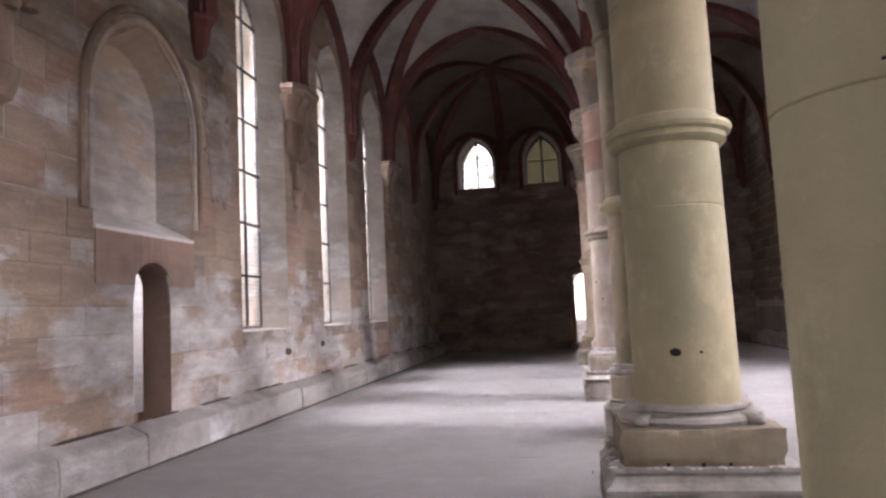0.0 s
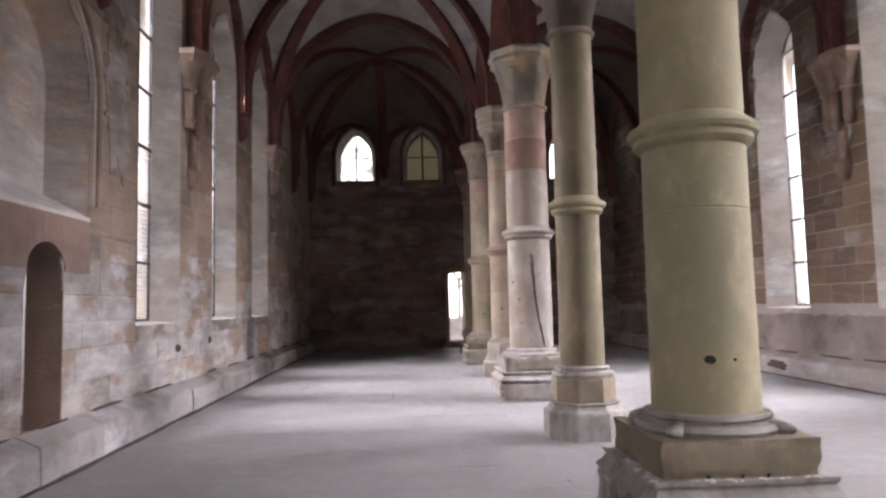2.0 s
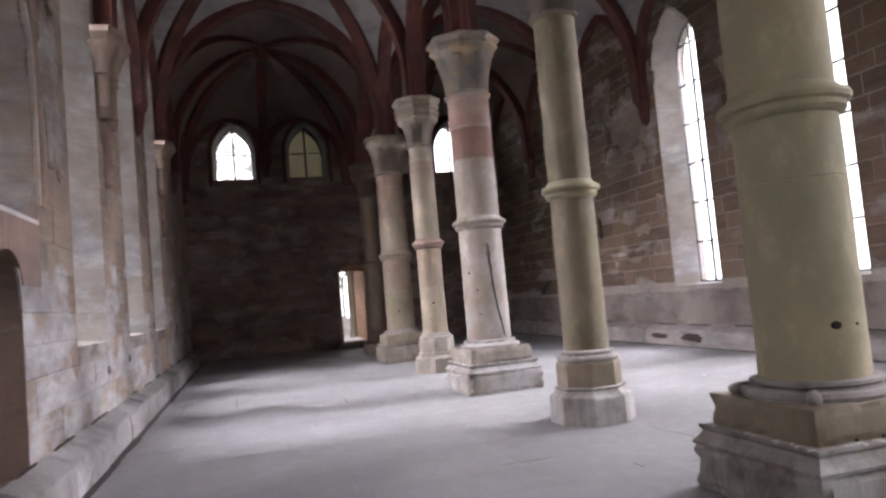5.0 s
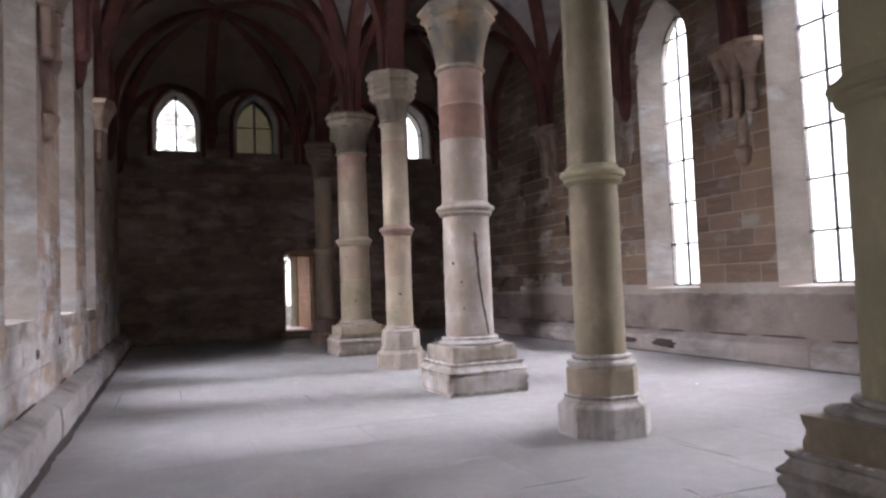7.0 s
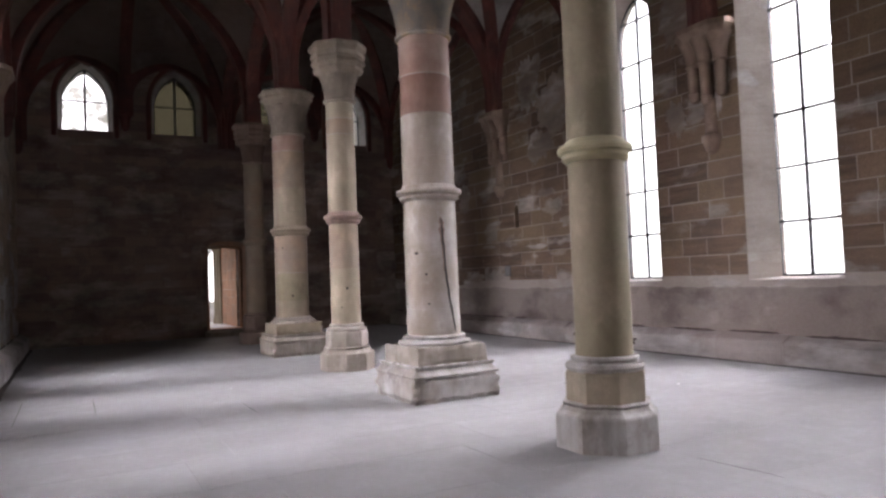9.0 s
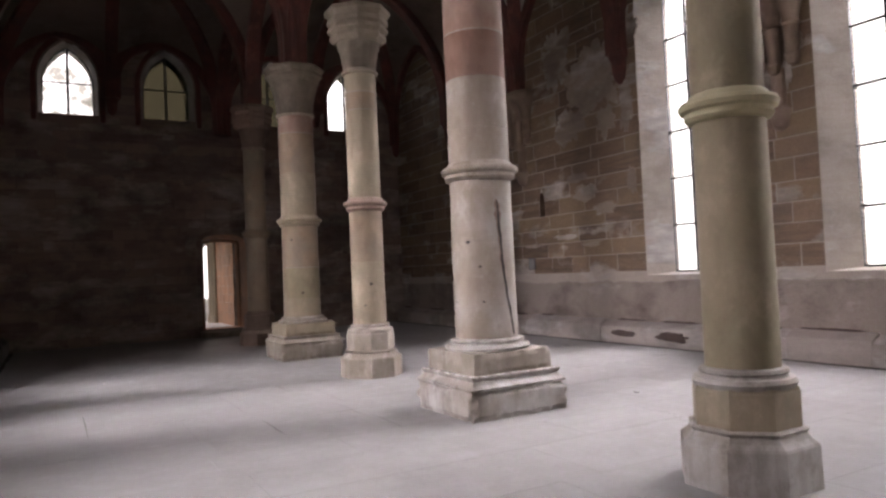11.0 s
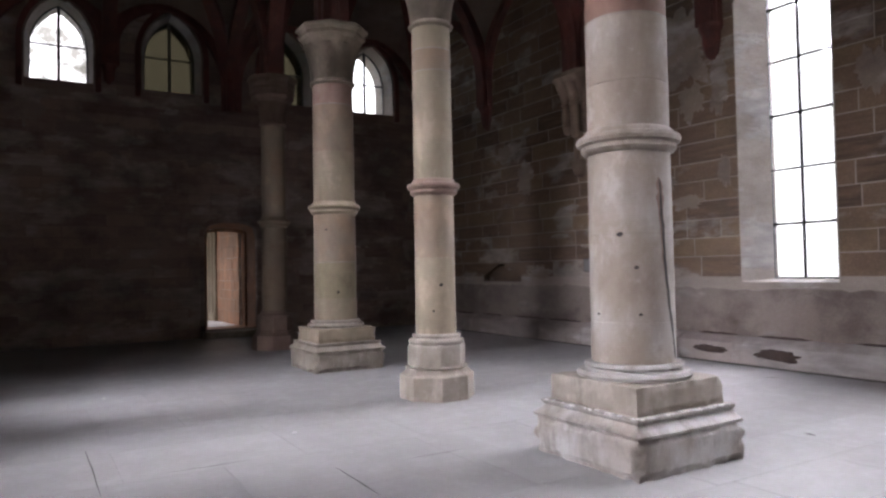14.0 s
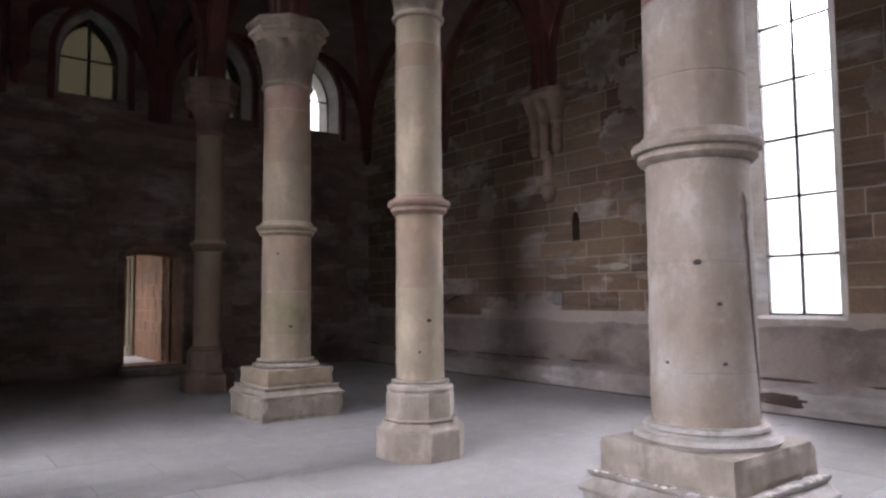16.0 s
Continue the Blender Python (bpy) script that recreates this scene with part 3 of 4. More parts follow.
def oct_base(col, upper, lower):
    t = math.pi / 8
    piece("lower_plinth", lathe([(0.50, 0), (0.50, 0.02), (0.495, 0.31), (0.485, 0.33)], 8, t), lower, col)
    piece("moulding", lathe([(0.485, 0.328), (0.44, 0.36), (0.41, 0.40), (0.43, 0.425), (0.41, 0.44)], 8, t), lower, col)
    piece("upper_plinth", lathe([(0.385, 0.435), (0.385, 0.70), (0.372, 0.73), (0.33, 0.745)], 8, t), upper, col)


def torus_base(col, r, z, material, scale=1.0):
    s = scale
    prof = [(r + 0.12 * s, z - 0.01), (r + 0.125 * s, z), (r + 0.14 * s, z + 0.03), (r + 0.12 * s, z + 0.06), (r + 0.065 * s, z + 0.068), (r + 0.05 * s, z + 0.085),
            (r + 0.07 * s, z + 0.10), (r + 0.06 * s, z + 0.125), (r + 0.01, z + 0.135)]
    piece("base_moulding", lathe(prof, 56, 0, None, 0.012), material, col, "", True)


def shaft_ring(col, r, z, material):
    prof = [(r, z - 0.115), (r + 0.03, z - 0.10), (r + 0.055, z - 0.07), (r + 0.05, z - 0.05), (r + 0.052, z - 0.03), (r + 0.085, z - 0.015), (r + 0.097, z + 0.02), (r + 0.085, z + 0.05),
            (r + 0.035, z + 0.065), (r + 0.02, z + 0.10), (r, z + 0.115)]
    piece("shaft_ring", lathe(prof, 56, 0, None, 0.006), material, col, "moulded stone ring round the shaft", True)


def leaf(col, a, r0, r1, z0, z1, width, material):
    """An upright carved leaf that curls out at its tip."""
    bm = bmesh.new()
    n = 7
    rows = []
    for i in range(n):
        k = i / (n - 1)
        r = r0 + (r1 - r0) * k ** 2.0 - 0.005
        z = z0 + (z1 - z0) * (k if k < 0.85 else 0.85 - 0.35 * (k - 0.85))
        w = width * math.sin(math.pi * (0.18 + 0.72 * k))
        rows.append([bm.verts.new((r + dr, dy * w, z)) for dy, dr in ((-1, -0.012), (-0.55, 0.012), (0, 0.022), (0.55, 0.012), (1, -0.012))])
    for p, q in zip(rows, rows[1:]):
        for j in range(4):
            bm.faces.new((p[j], p[j + 1], q[j + 1], q[j]))
    bmesh.ops.solidify(bm, geom=bm.faces[:], thickness=0.035)
    bmesh.ops.rotate(bm, verts=bm.verts[:], matrix=Matrix.Rotation(a, 3, "Z"))
    piece("leaf", bm, material, col, "", True)


def hole(col, r, angle, z, size=0.035):
    bm = bmesh.new()
    bmesh.ops.create_icosphere(bm, subdivisions=2, radius=1)
    for v in bm.verts:
        v.co = Vector((v.co.x * 0.006, v.co.y * size, v.co.z * size * 0.75)) * (1 + 0.25 * noise.noise(v.co * 2 + Vector((z, angle, 0))))
    bmesh.ops.transform(bm, matrix=Matrix.Rotation(angle, 4, "Z") @ Matrix.Translation((r, 0, z)), verts=bm.verts[:])
    piece("hole", bm, M_DARK, col, "dark dowel hole")


def drums(col, r_of, cuts, materials):
    """Shaft drums between the heights in cuts, with fine joints."""
    for (z0, z1), m in zip(zip(cuts, cuts[1:]), materials):
        n = 5
        prof = [(r_of(z0) - 0.006, z0)] + [(r_of(z), z) for z in [z0 + 0.006 + (z1 - z0 - 0.012) * i / n for i in range(n + 1)]] + [(r_of(z1) - 0.006, z1)]
        piece("drum", lathe(prof, 64, 0, None, 0.004), m, col, "", True)


def capital_bell(col, r, z0, z1, r1, material):
    piece("necking", lathe([(r, z0 - 0.04), (r + 0.035, z0 - 0.02), (r + 0.04, z0 + 0.01), (r + 0.01, z0 + 0.04)], 48), material, col, "", True)
    h = z1 - z0
    prof = [(r * 0.98, z0)] + [(r + (r1 - r) * (i / 8) ** 2.0, z0 + h * 0.78 * i / 8) for i in range(9)]
    piece("capital", lathe(prof, 48, 0, None, 0.01), material, col, "weathered carved capital", True)


def abacus(col, r, z0, z1, material, steps):
    t = math.pi / 8
    h = (z1 - z0) / steps
    for i in range(steps):
        k = r * (0.86 + 0.14 * (i + 1) / steps)
        a, b = z0 + i * h, z0 + (i + 1) * h
        piece("abacus", lathe([(k * 0.88, a), (k * 0.96, a + h * 0.35), (k, a + h * 0.5), (k, b - 0.012), (k - 0.012, b)], 8, t), material, col)


def thick_column(y, label, shaft, ring, cap, upper, lower, seed, cuts, spurs):
    col = thing("column", label, "column", "columns of the hall", "", (0, y, 0))
    square_base(col, upper, lower, seed)
    torus_base(col, 0.365, 0.735, lower)
    if spurs:
        spur(col, lower)
    drums(col, lambda z: 0.37 - 0.004 * (z - 0.8) - 0.0, [0.86] + cuts + [5.16], shaft)
    shaft_ring(col, 0.365, 2.88, ring)
    capital_bell(col, 0.36, 5.16, 6.15, 0.53, cap)
    abacus(col, 0.64, 5.92, 6.17, cap, 2)
    for i in range(8):
        leaf(col, i * math.pi / 4 + 0.2, 0.36, 0.54, 5.2, 5.95, 0.165, cap)
    return col


def thin_column(y, label, shaft, ring, cap, upper, lower, cuts):
    col = thing("column", label, "column", "columns of the hall", "", (0, y, 0))
    oct_base(col, upper, lower)
    torus_base(col, 0.265, 0.735, lower, 0.75)
    drums(col, lambda z: 0.268 - 0.003 * (z - 0.8), [0.86] + cuts + [5.08], shaft)
    shaft_ring(col, 0.262, 2.86, ring)
    capital_bell(col, 0.26, 5.10, 5.80, 0.38, cap)
    abacus(col, 0.50, 5.60, 5.86, cap, 2)
    abacus(col, 0.54, 5.84, 6.17, cap, 2)
    for i in range(8):
        leaf(col, i * math.pi / 4, 0.262, 0.37, 5.14, 5.64, 0.125, cap)
    return col


col_a = thin_column(1.9, "smooth greenish sandstone column with a fine crack", [M_GREEN] * 3, M_GREEN, M_GREYCAP, M_GREEN, M_LIME, [2.075, 3.6])
col_b = thick_column(5.3, "stout greenish sandstone column on a square plinth", [M_GREEN] * 3, M_GREEN, M_GREYCAP, M_CREAM, M_CRUST, 1.3, [2.3, 3.9], True)
col_c = thin_column(8.7, "slender olive sandstone column on an octagonal base", [M_OLIVE] * 2, M_GREEN, M_GREYCAP, M_CREAM, M_CRUST, [2.86])
col_d = thick_column(12.1, "cracked pale column with red bands and ochre capital", [M_PALE, M_PALE, M_PALE, M_PALE, M_PALE, M_RED, M_PINK], M_PALE, M_OCHRE, M_LIME, M_CRUST, 7.1, [1.24, 2.03, 2.88, 3.4, 4.0, 4.57], False)
col_e = thin_column(15.5, "slender cream column with a brown shaft ring", [M_CREAM, M_TAN, M_CREAM, M_TAN, M_CREAM], M_BROWN, M_GREYCAP, M_LIME, M_LIME, [1.9, 2.86, 4.45, 4.75])
col_f = thick_column(18.9, "cream sandstone column with pinkish upper drum", [M_CREAM, M_OLIVE, M_TAN, M_CREAM, M_TAN, M_PINK], M_CREAM, M_GREYCAP, M_CREAM, M_LIME, 4.4, [1.25, 1.9, 2.88, 3.9, 4.75], False)
col_g = thin_column(22.3, "slender brown sandstone column in the dark end", [M_TAN] * 2, M_TAN, M_BROWN, M_BROWN, M_BROWN, [2.86])
for col, r, spots in ((col_b, 0.372, ((-106, 1.245, 0.04), (-80, 1.24, 0.014))),
                      (col_e, 0.268, ((-103, 1.53, 0.03), (-126, 1.18, 0.018))), (col_f, 0.37, ((-104, 1.365, 0.03), (-135, 2.48, 0.022)))):
    for a, z, s in spots:
        hole(col, r - 0.002, radians(a), z, s)
for a, z, s in ((-150, 2.02, 0.028), (-129, 1.725, 0.02), (-187, 1.31, 0.018), (-125, 1.31, 0.018)):
    hole(col_d, 0.366, radians(a), z, s)


for x in (-0.221, -0.006, 0.156):
    bm = worn_box(0.013, 0.004, -0.012, 0.012, 2, 0.004, x)
    bmesh.ops.translate(bm, verts=bm.verts[:], vec=(x, -0.51, 0.47))
    part("hole", bm, M_DARK, col_b, "dark dowel hole")


def crack(col, stations, r, material):
    """A gaping crack that runs down a shaft: stations of angle, height and width."""
    bm = bmesh.new()
    rows = []
    for i in range(len(stations) - 1):
        (a0, z0, w0), (a1, z1, w1) = stations[i], stations[i + 1]
        for j in range(6):
            k = j / 6
            z = z0 + (z1 - z0) * k
            a = radians(a0 + (a1 - a0) * k) + 0.05 * noise.noise(Vector((z * 7, 3, 1)))
            w = (w0 + (w1 - w0) * k) * (1 + 0.7 * noise.noise(Vector((z * 14, 8, 2))))
            row = []
            for side, depth in ((-1, 0.0), (-1, 0.003), (1, 0.003), (1, 0.0)):
                b = a + side * w / r / 2
                row.append(bm.verts.new(((r + depth - 0.001) * math.cos(b), (r + depth - 0.001) * math.sin(b), z)))
            rows.append(row)
    for p, q in zip(rows, rows[1:]):
        for j in range(3):
            bm.faces.new((p[j], p[j + 1], q[j + 1], q[j]))
    piece("crack", bm, material, col, "dark gaping crack in the shaft")


crack(col_d, [(-92, 2.5, 0.010), (-91, 2.25, 0.024), (-88, 1.95, 0.03), (-82, 1.5, 0.034), (-70, 1.1, 0.038), (-62, 0.86, 0.03)], 0.3685, M_DARK)
crack(col_d, [(-93, 2.52, 0.02), (-92, 2.44, 0.07), (-92, 2.34, 0.085), (-91, 2.2, 0.05), (-88, 1.85, 0.045), (-83, 1.6, 0.02)], 0.367, M_BROWN)
for col, r, levels in ((col_d, 0.37, (2.03, 4.0, 4.57)), (col_e, 0.268, (4.45, 4.75)), (col_f, 0.37, (1.9, 4.75))):
    for z in levels:
        k = r - (0.004 if r > 0.3 else 0.003) * (z - 0.8)
        piece("mortar_joint", lathe([(k - 0.004, z - 0.011), (k + 0.0035, z - 0.007), (k + 0.0035, z + 0.007), (k - 0.004, z + 0.011)], 64, 0, None, 0.005), M_LIME, col, "pale mortar joint between drums", True)
hole(col_a, 0.262, radians(-98), 2.2, 0.016)
hole(col_a, 0.262, radians(-112), 2.12, 0.007)

# ---- ribs' corbels ----
def corbel(s, y, label):
    """Three hanging shafts under one abacus, with a console below."""
    ob = thing("wall_corbel", label, "corbel", "corbels on the walls", "", (s * HALF, y, -0.43))
    o = -s
    bm = bmesh.new()
    rows = [(0.40, 0.56, 6.16), (0.40, 0.56, 6.07), (0.36, 0.52, 6.03), (0.31, 0.46, 5.95)]
    for (d0, w0, z0), (d1, w1, z1) in zip(rows, rows[1:]):
        p0 = [(0, -w0), (o * d0 * 0.6, -w0), (o * d0, -w0 * 0.6), (o * d0, w0 * 0.6), (o * d0 * 0.6, w0), (0, w0)]
        p1 = [(0, -w1), (o * d1 * 0.6, -w1), (o * d1, -w1 * 0.6), (o * d1, w1 * 0.6), (o * d1 * 0.6, w1), (0, w1)]
        for i in range(5):
            bm.faces.new([bm.verts.new(v) for v in ((*p0[i], z0), (*p0[i + 1], z0), (*p1[i + 1], z1), (*p1[i], z1))])
        if z0 == 6.16:
            bm.faces.new([bm.verts.new((*q, z0)) for q in p0])
    bmesh.ops.remove_doubles(bm, verts=bm.verts[:], dist=1e-4)
    part("abacus", bm, M_CORBEL, ob)
    for dy, dx, low in ((-0.29, 0.07, 5.02), (0, 0.11, 4.92), (0.29, 0.07, 5.02)):
        bm = lathe([(0.03, low - 0.13), (0.075, low - 0.11), (0.10, low - 0.05), (0.095, low), (0.115, low + 0.03), (0.10, low + 0.07), (0.105, 5.50), (0.14, 5.53), (0.12, 5.58), (0.15, 5.74), (0.22, 5.90), (0.245, 5.97)], 20, 0, None, 0.014)
        bmesh.ops.translate(bm, verts=bm.verts[:], vec=(o * dx, dy, 0))
        part("shaft", bm, M_CORBEL, ob, "", True)
    bm = lathe([(0.05, 3.95), (0.12, 4.0), (0.15, 4.1), (0.19, 4.2), (0.19, 4.26), (0.12, 4.32), (0.12, 4.9)], 18, 0, None, 0.02)
    part("console", bm, M_CORBEL, ob, "worn bracket under the shafts", True)
    return ob


for y in (5.3, 12.1, 18.9):
    for s in (-1, 1):
        corbel(s, y, "weathered triple-shaft sandstone wall corbel")
for y in (1.9, 8.7, 15.5, 22.3):
    for s in (-1, 1):
        bm = lathe([(0.04, 5.55), (0.12, 5.62), (0.17, 5.78), (0.19, 6.0), (0.24, 6.08), (0.24, 6.17)], 8, math.pi / 8)
        ob = mesh_object("rib_bracket", bm, M_RIB)
        ob.location = (s * HALF, y, -0.43)
        tagged(ob, "small red stone bracket under a vault rib", "bracket", "rib brackets")
for x in (-HALF + 0.05, -2.85, 2.85, HALF - 0.05):
    z = 6.5 if abs(x) < 4 else 5.7
    bm = lathe([(0.03, z - 0.35), (0.12, z - 0.25), (0.15, z), (0.2, z + 0.1), (0.2, z + 0.16)], 8, math.pi / 8)
    ob = mesh_object("rib_bracket", bm, M_RIB)
    ob.location = (x, EAST - 0.05 if abs(x) > 4 else EAST, 0)
    tagged(ob, "small red stone bracket under a vault rib", "bracket", "rib brackets")

# ---- glazing ----
M_GLOW = bpy.data.materials.new("overcast_backdrop")
M_GLOW.use_nodes = True
M_GLOW.node_tree.nodes["Principled BSDF"].inputs["Base Color"].default_value = (0.8, 0.8, 0.8, 1)
M_GLOW.node_tree.nodes["Principled BSDF"].inputs["Emission Color"].default_value = (0.97, 0.96, 1.0, 1)
M_GLOW.node_tree.nodes["Principled BSDF"].inputs["Emission Strength"].default_value = 2.2
for k, (x0, x1, y0, y1) in enumerate(((-16.2, -16, -12, 40), (16, 16.2, -12, 40), (-14, 14, 44, 44.2), (-14, 14, -14.2, -14))):
    ob = mesh_object("backdrop", box(x0, x1, y0, y1, -0.3, 17), M_GLOW)
    tagged(ob, "blank bright overcast distance", "backdrop", kind="structure")


def glazing(name, to_world, o, bars, label, lattice, glass, mull=0.02):
    """A glazed opening: pane, rim, saddle bars, a standard bar and lead cames."""
    win = thing(name, label, "window", kind="structure")
    pts = o.pane()
    bm = bmesh.new()
    front = [bm.verts.new(to_world(u, o.deep + 0.04, z)) for u, z in pts]
    back = [bm.verts.new(to_world(u, o.deep + 0.046, z)) for u, z in pts]
    bm.faces.new(front)
    bm.faces.new(back[::-1])
    for i in range(len(pts)):
        j = (i + 1) % len(pts)
        bm.faces.new((front[i], front[j], back[j], back[i]))
    pane = part("pane", bm, glass, win)
    pane.visible_shadow = False

    def bar(part_name, u0, u1, z0, z1, d0, d1):
        bm = bmesh.new()
        v = [bm.verts.new(to_world(u, d, z)) for d in (d0, d1) for u, z in ((u0, z0), (u1, z0), (u1, z1), (u0, z1))]
        for f in ((0, 1, 2, 3), (7, 6, 5, 4), (0, 4, 5, 1), (1, 5, 6, 2), (2, 6, 7, 3), (3, 7, 4, 0)):
            bm.faces.new([v[i] for i in f])
        return bm if part_name is None else part(part_name, bm, M_IRON, win)

    apex = o.apex - (o.half - o.inner)

    def half_at(z):
        if z <= o.spring:
            return o.inner
        lo, hi = 0.0, 1.0
        for _ in range(20):
            k = (lo + hi) / 2
            if o.spring + rise(o.inner, apex - o.spring, k)[1] < z:
                lo = k
            else:
                hi = k
        return o.inner - rise(o.inner, apex - o.spring, lo)[0]

    sill = o.sill + o.drop
    for z in bars:
        h = half_at(z)
        bar("saddle_bar", o.c - h, o.c + h, z - 0.018, z + 0.018, o.deep + 0.0, o.deep + 0.03)
    bar("standard_bar", o.c - mull, o.c + mull, sill, apex - 0.02, o.deep + 0.0, o.deep + 0.035)
    rim = bmesh.new()
    n = len(pts)
    for i in range(n):
        p, q = Vector(pts[i]), Vector(pts[(i + 1) % n])
        mid = Vector((o.c, (sill + apex) / 2))
        pi = p + (mid - p).normalized() * 0.036
        qi = q + (mid - q).normalized() * 0.036
        f = [rim.verts.new(to_world(*w, ))for w in ((p.x, o.deep + 0.01, p.y), (q.x, o.deep + 0.01, q.y), (qi.x, o.deep + 0.01, qi.y), (pi.x, o.deep + 0.01, pi.y))]
        g = [rim.verts.new(to_world(*w)) for w in ((p.x, o.deep + 0.05, p.y), (q.x, o.deep + 0.05, q.y), (qi.x, o.deep + 0.05, qi.y), (pi.x, o.deep + 0.05, pi.y))]
        rim.faces.new(f)
        rim.faces.new((f[2], f[3], g[3], g[2]))
    part("window_frame", rim, M_IRON, win)
    if lattice:
        bm = bmesh.new()
        z = sill + 0.06
        while z < apex - 0.1:
            h = half_at(z)
            t = 0.0022
            for d in (o.deep + 0.037,):
                bm.faces.new([bm.verts.new(to_world(u, d, zz)) for u, zz in ((o.c - h, z - t), (o.c + h, z - t), (o.c + h, z + t), (o.c - h, z + t))])
            # ragged lead ties along the edges of the lights
            for e in (o.c - h, o.c, o.c + h):
                w = 0.085 if e != o.c else 0.034
                bm.faces.new([bm.verts.new(to_world(u, o.deep + 0.034, zz)) for u, zz in ((e - w, z - 0.008), (e + w, z - 0.008), (e + w, z + 0.008), (e - w, z + 0.008))])
            z += 0.066
        part("lead_cames", bm, M_IRON, win, "fine lead cames")
    return win


S_BARS = [1.36 + 0.89 * i for i in range(1, 7)]
# the first north and first three south windows are unseen additions
for i, o in enumerate(N_OPEN):
    glazing("window_%d" % (i + 1), north, o, [1.39 + 0.87 * j for j in range(1, 7)], "tall leaded arched window with iron bars, unseen and added for light, bright outside", True, M_GLASS)
for i, o in enumerate(S_OPEN):
    glazing("window_%d" % (i + 5), south, o, S_BARS, "tall leaded arched window with iron bars, unseen and added for light, bright outside", True, M_GLASS)
for i, o in enumerate(W_OPEN):
    glazing("window_%d" % (i + 10), west, o, S_BARS, "tall leaded arched window with iron bars, unseen and added for light", False, M_GLASS)
for i, o in enumerate(E_OPEN):
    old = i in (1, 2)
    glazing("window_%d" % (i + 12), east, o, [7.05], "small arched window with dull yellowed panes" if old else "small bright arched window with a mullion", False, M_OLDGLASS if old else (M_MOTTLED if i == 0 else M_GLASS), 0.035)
    bm = sweep([east(u, -0.03, z) for u, z in o.outline(o.half + 0.10, o.apex + 0.14, o.sill - 0.2)], [(-0.08, -0.06), (0.08, -0.06), (0.06, 0.06), (-0.06, 0.06)], Vector((0, 1, 0)))
    tagged(mesh_object("trim", bm, M_RIB, smooth=True), "dark moulded arch round a window", "trim", kind="structure")

# ---- pulpit recess in the north wall ----
for k, (grow, size) in enumerate(((0.06, 0.045), (0.19, 0.05))):
    line = [north(u, -0.005, z) for u, z in N_NICHE.outline(N_NICHE.half + grow, N_NICHE.apex + grow * 1.1, 2.75)]
    bm = sweep(line, [(size * math.cos(a), size * math.sin(a)) for a in [i * math.pi / 4 for i in range(8)]], Vector((1, 0, 0)))
    tagged(mesh_object("trim", bm, M_CORBEL if k else M_NICHE, smooth=True), "worn roll moulding round the arched recess", "trim", kind="structure")
lintel = bmesh.new()


def prism(bm, pts, d0, d1):
    a = [bm.verts.new(north(u, d0, z)) for u, z in pts]
    b = [bm.verts.new(north(u, d1, z)) for u, z in pts]
    bm.faces.new(a)
    for i in range(len(a)):
        j = (i + 1) % len(a)
        bm.faces.new((a[i], a[j], b[j], b[i]))


line = N_DOOR.face()
for p, q in zip(line, line[1:]):
    if q[0] - p[0] > 1e-5:
        prism(lintel, (p, q, (q[0], 2.56), (p[0], 2.56)), -0.02, 0.05)
prism(lintel, ((6.57, 1.98), (7.23, 1.98), (7.23, 2.56), (6.57, 2.56)), -0.02, 0.05)
prism(lintel, ((7.97, 1.98), (8.52, 1.98), (8.52, 2.56), (7.97, 2.56)), -0.02, 0.05)
tagged(mesh_object("lintel", lintel, M_LINTEL), "brown sandstone lintel with a rounded doorway head", "lintel", kind="structure")
sill = bmesh.new()
ends = [[sill.verts.new(north(y, d, z)) for d, z in ((-0.025, 2.56), (-0.025, 2.60), (0.43, 2.86), (0.43, 2.56))] for y in (6.56, 8.50)]
for i in range(4):
    j = (i + 1) % 4
    sill.faces.new((ends[0][i], ends[0][j], ends[1][j], ends[1][i]))
sill.faces.new(ends[0])
sill.faces.new(ends[1])
tagged(mesh_object("window_sill", sill, M_WHITE), "pale plastered sloping sill of the recess", "sill", kind="structure")
for name, b, m, lab in (("wall_stair_back", (-8.1, -7.9, 6.43, 9.63, -0.2, 3.2), M_WHITE, "white plastered wall of the pulpit stair"),
                        ("wall_stair_end", (-7.9, -6.7, 6.23, 6.43, -0.2, 3.2), M_WHITE, "white plastered wall of the pulpit stair"),
                        ("wall_stair_far", (-7.9, -6.7, 9.63, 9.83, -0.2, 3.2), M_WHITE, "white plastered wall of the pulpit stair"),
                        ("ceiling_stair", (-8.1, -6.7, 6.23, 9.83, 3.2, 3.4), M_WHITE, "plain ceiling over the pulpit stair")):
    tagged(mesh_object(name, box(*b), m), lab, "wall", kind="structure")
stair = thing("stair", "worn stone steps inside the pulpit doorway", "stair", kind="structure")
for i in range(4):
    part("step", box(-7.9, -6.05 - 0.22 * i, 7.24, 7.96 + 0.4 * (i > 2), 0.3 + 0.16 * i, 0.46 + 0.16 * i), M_CORBEL if i < 3 else M_LIME, stair)

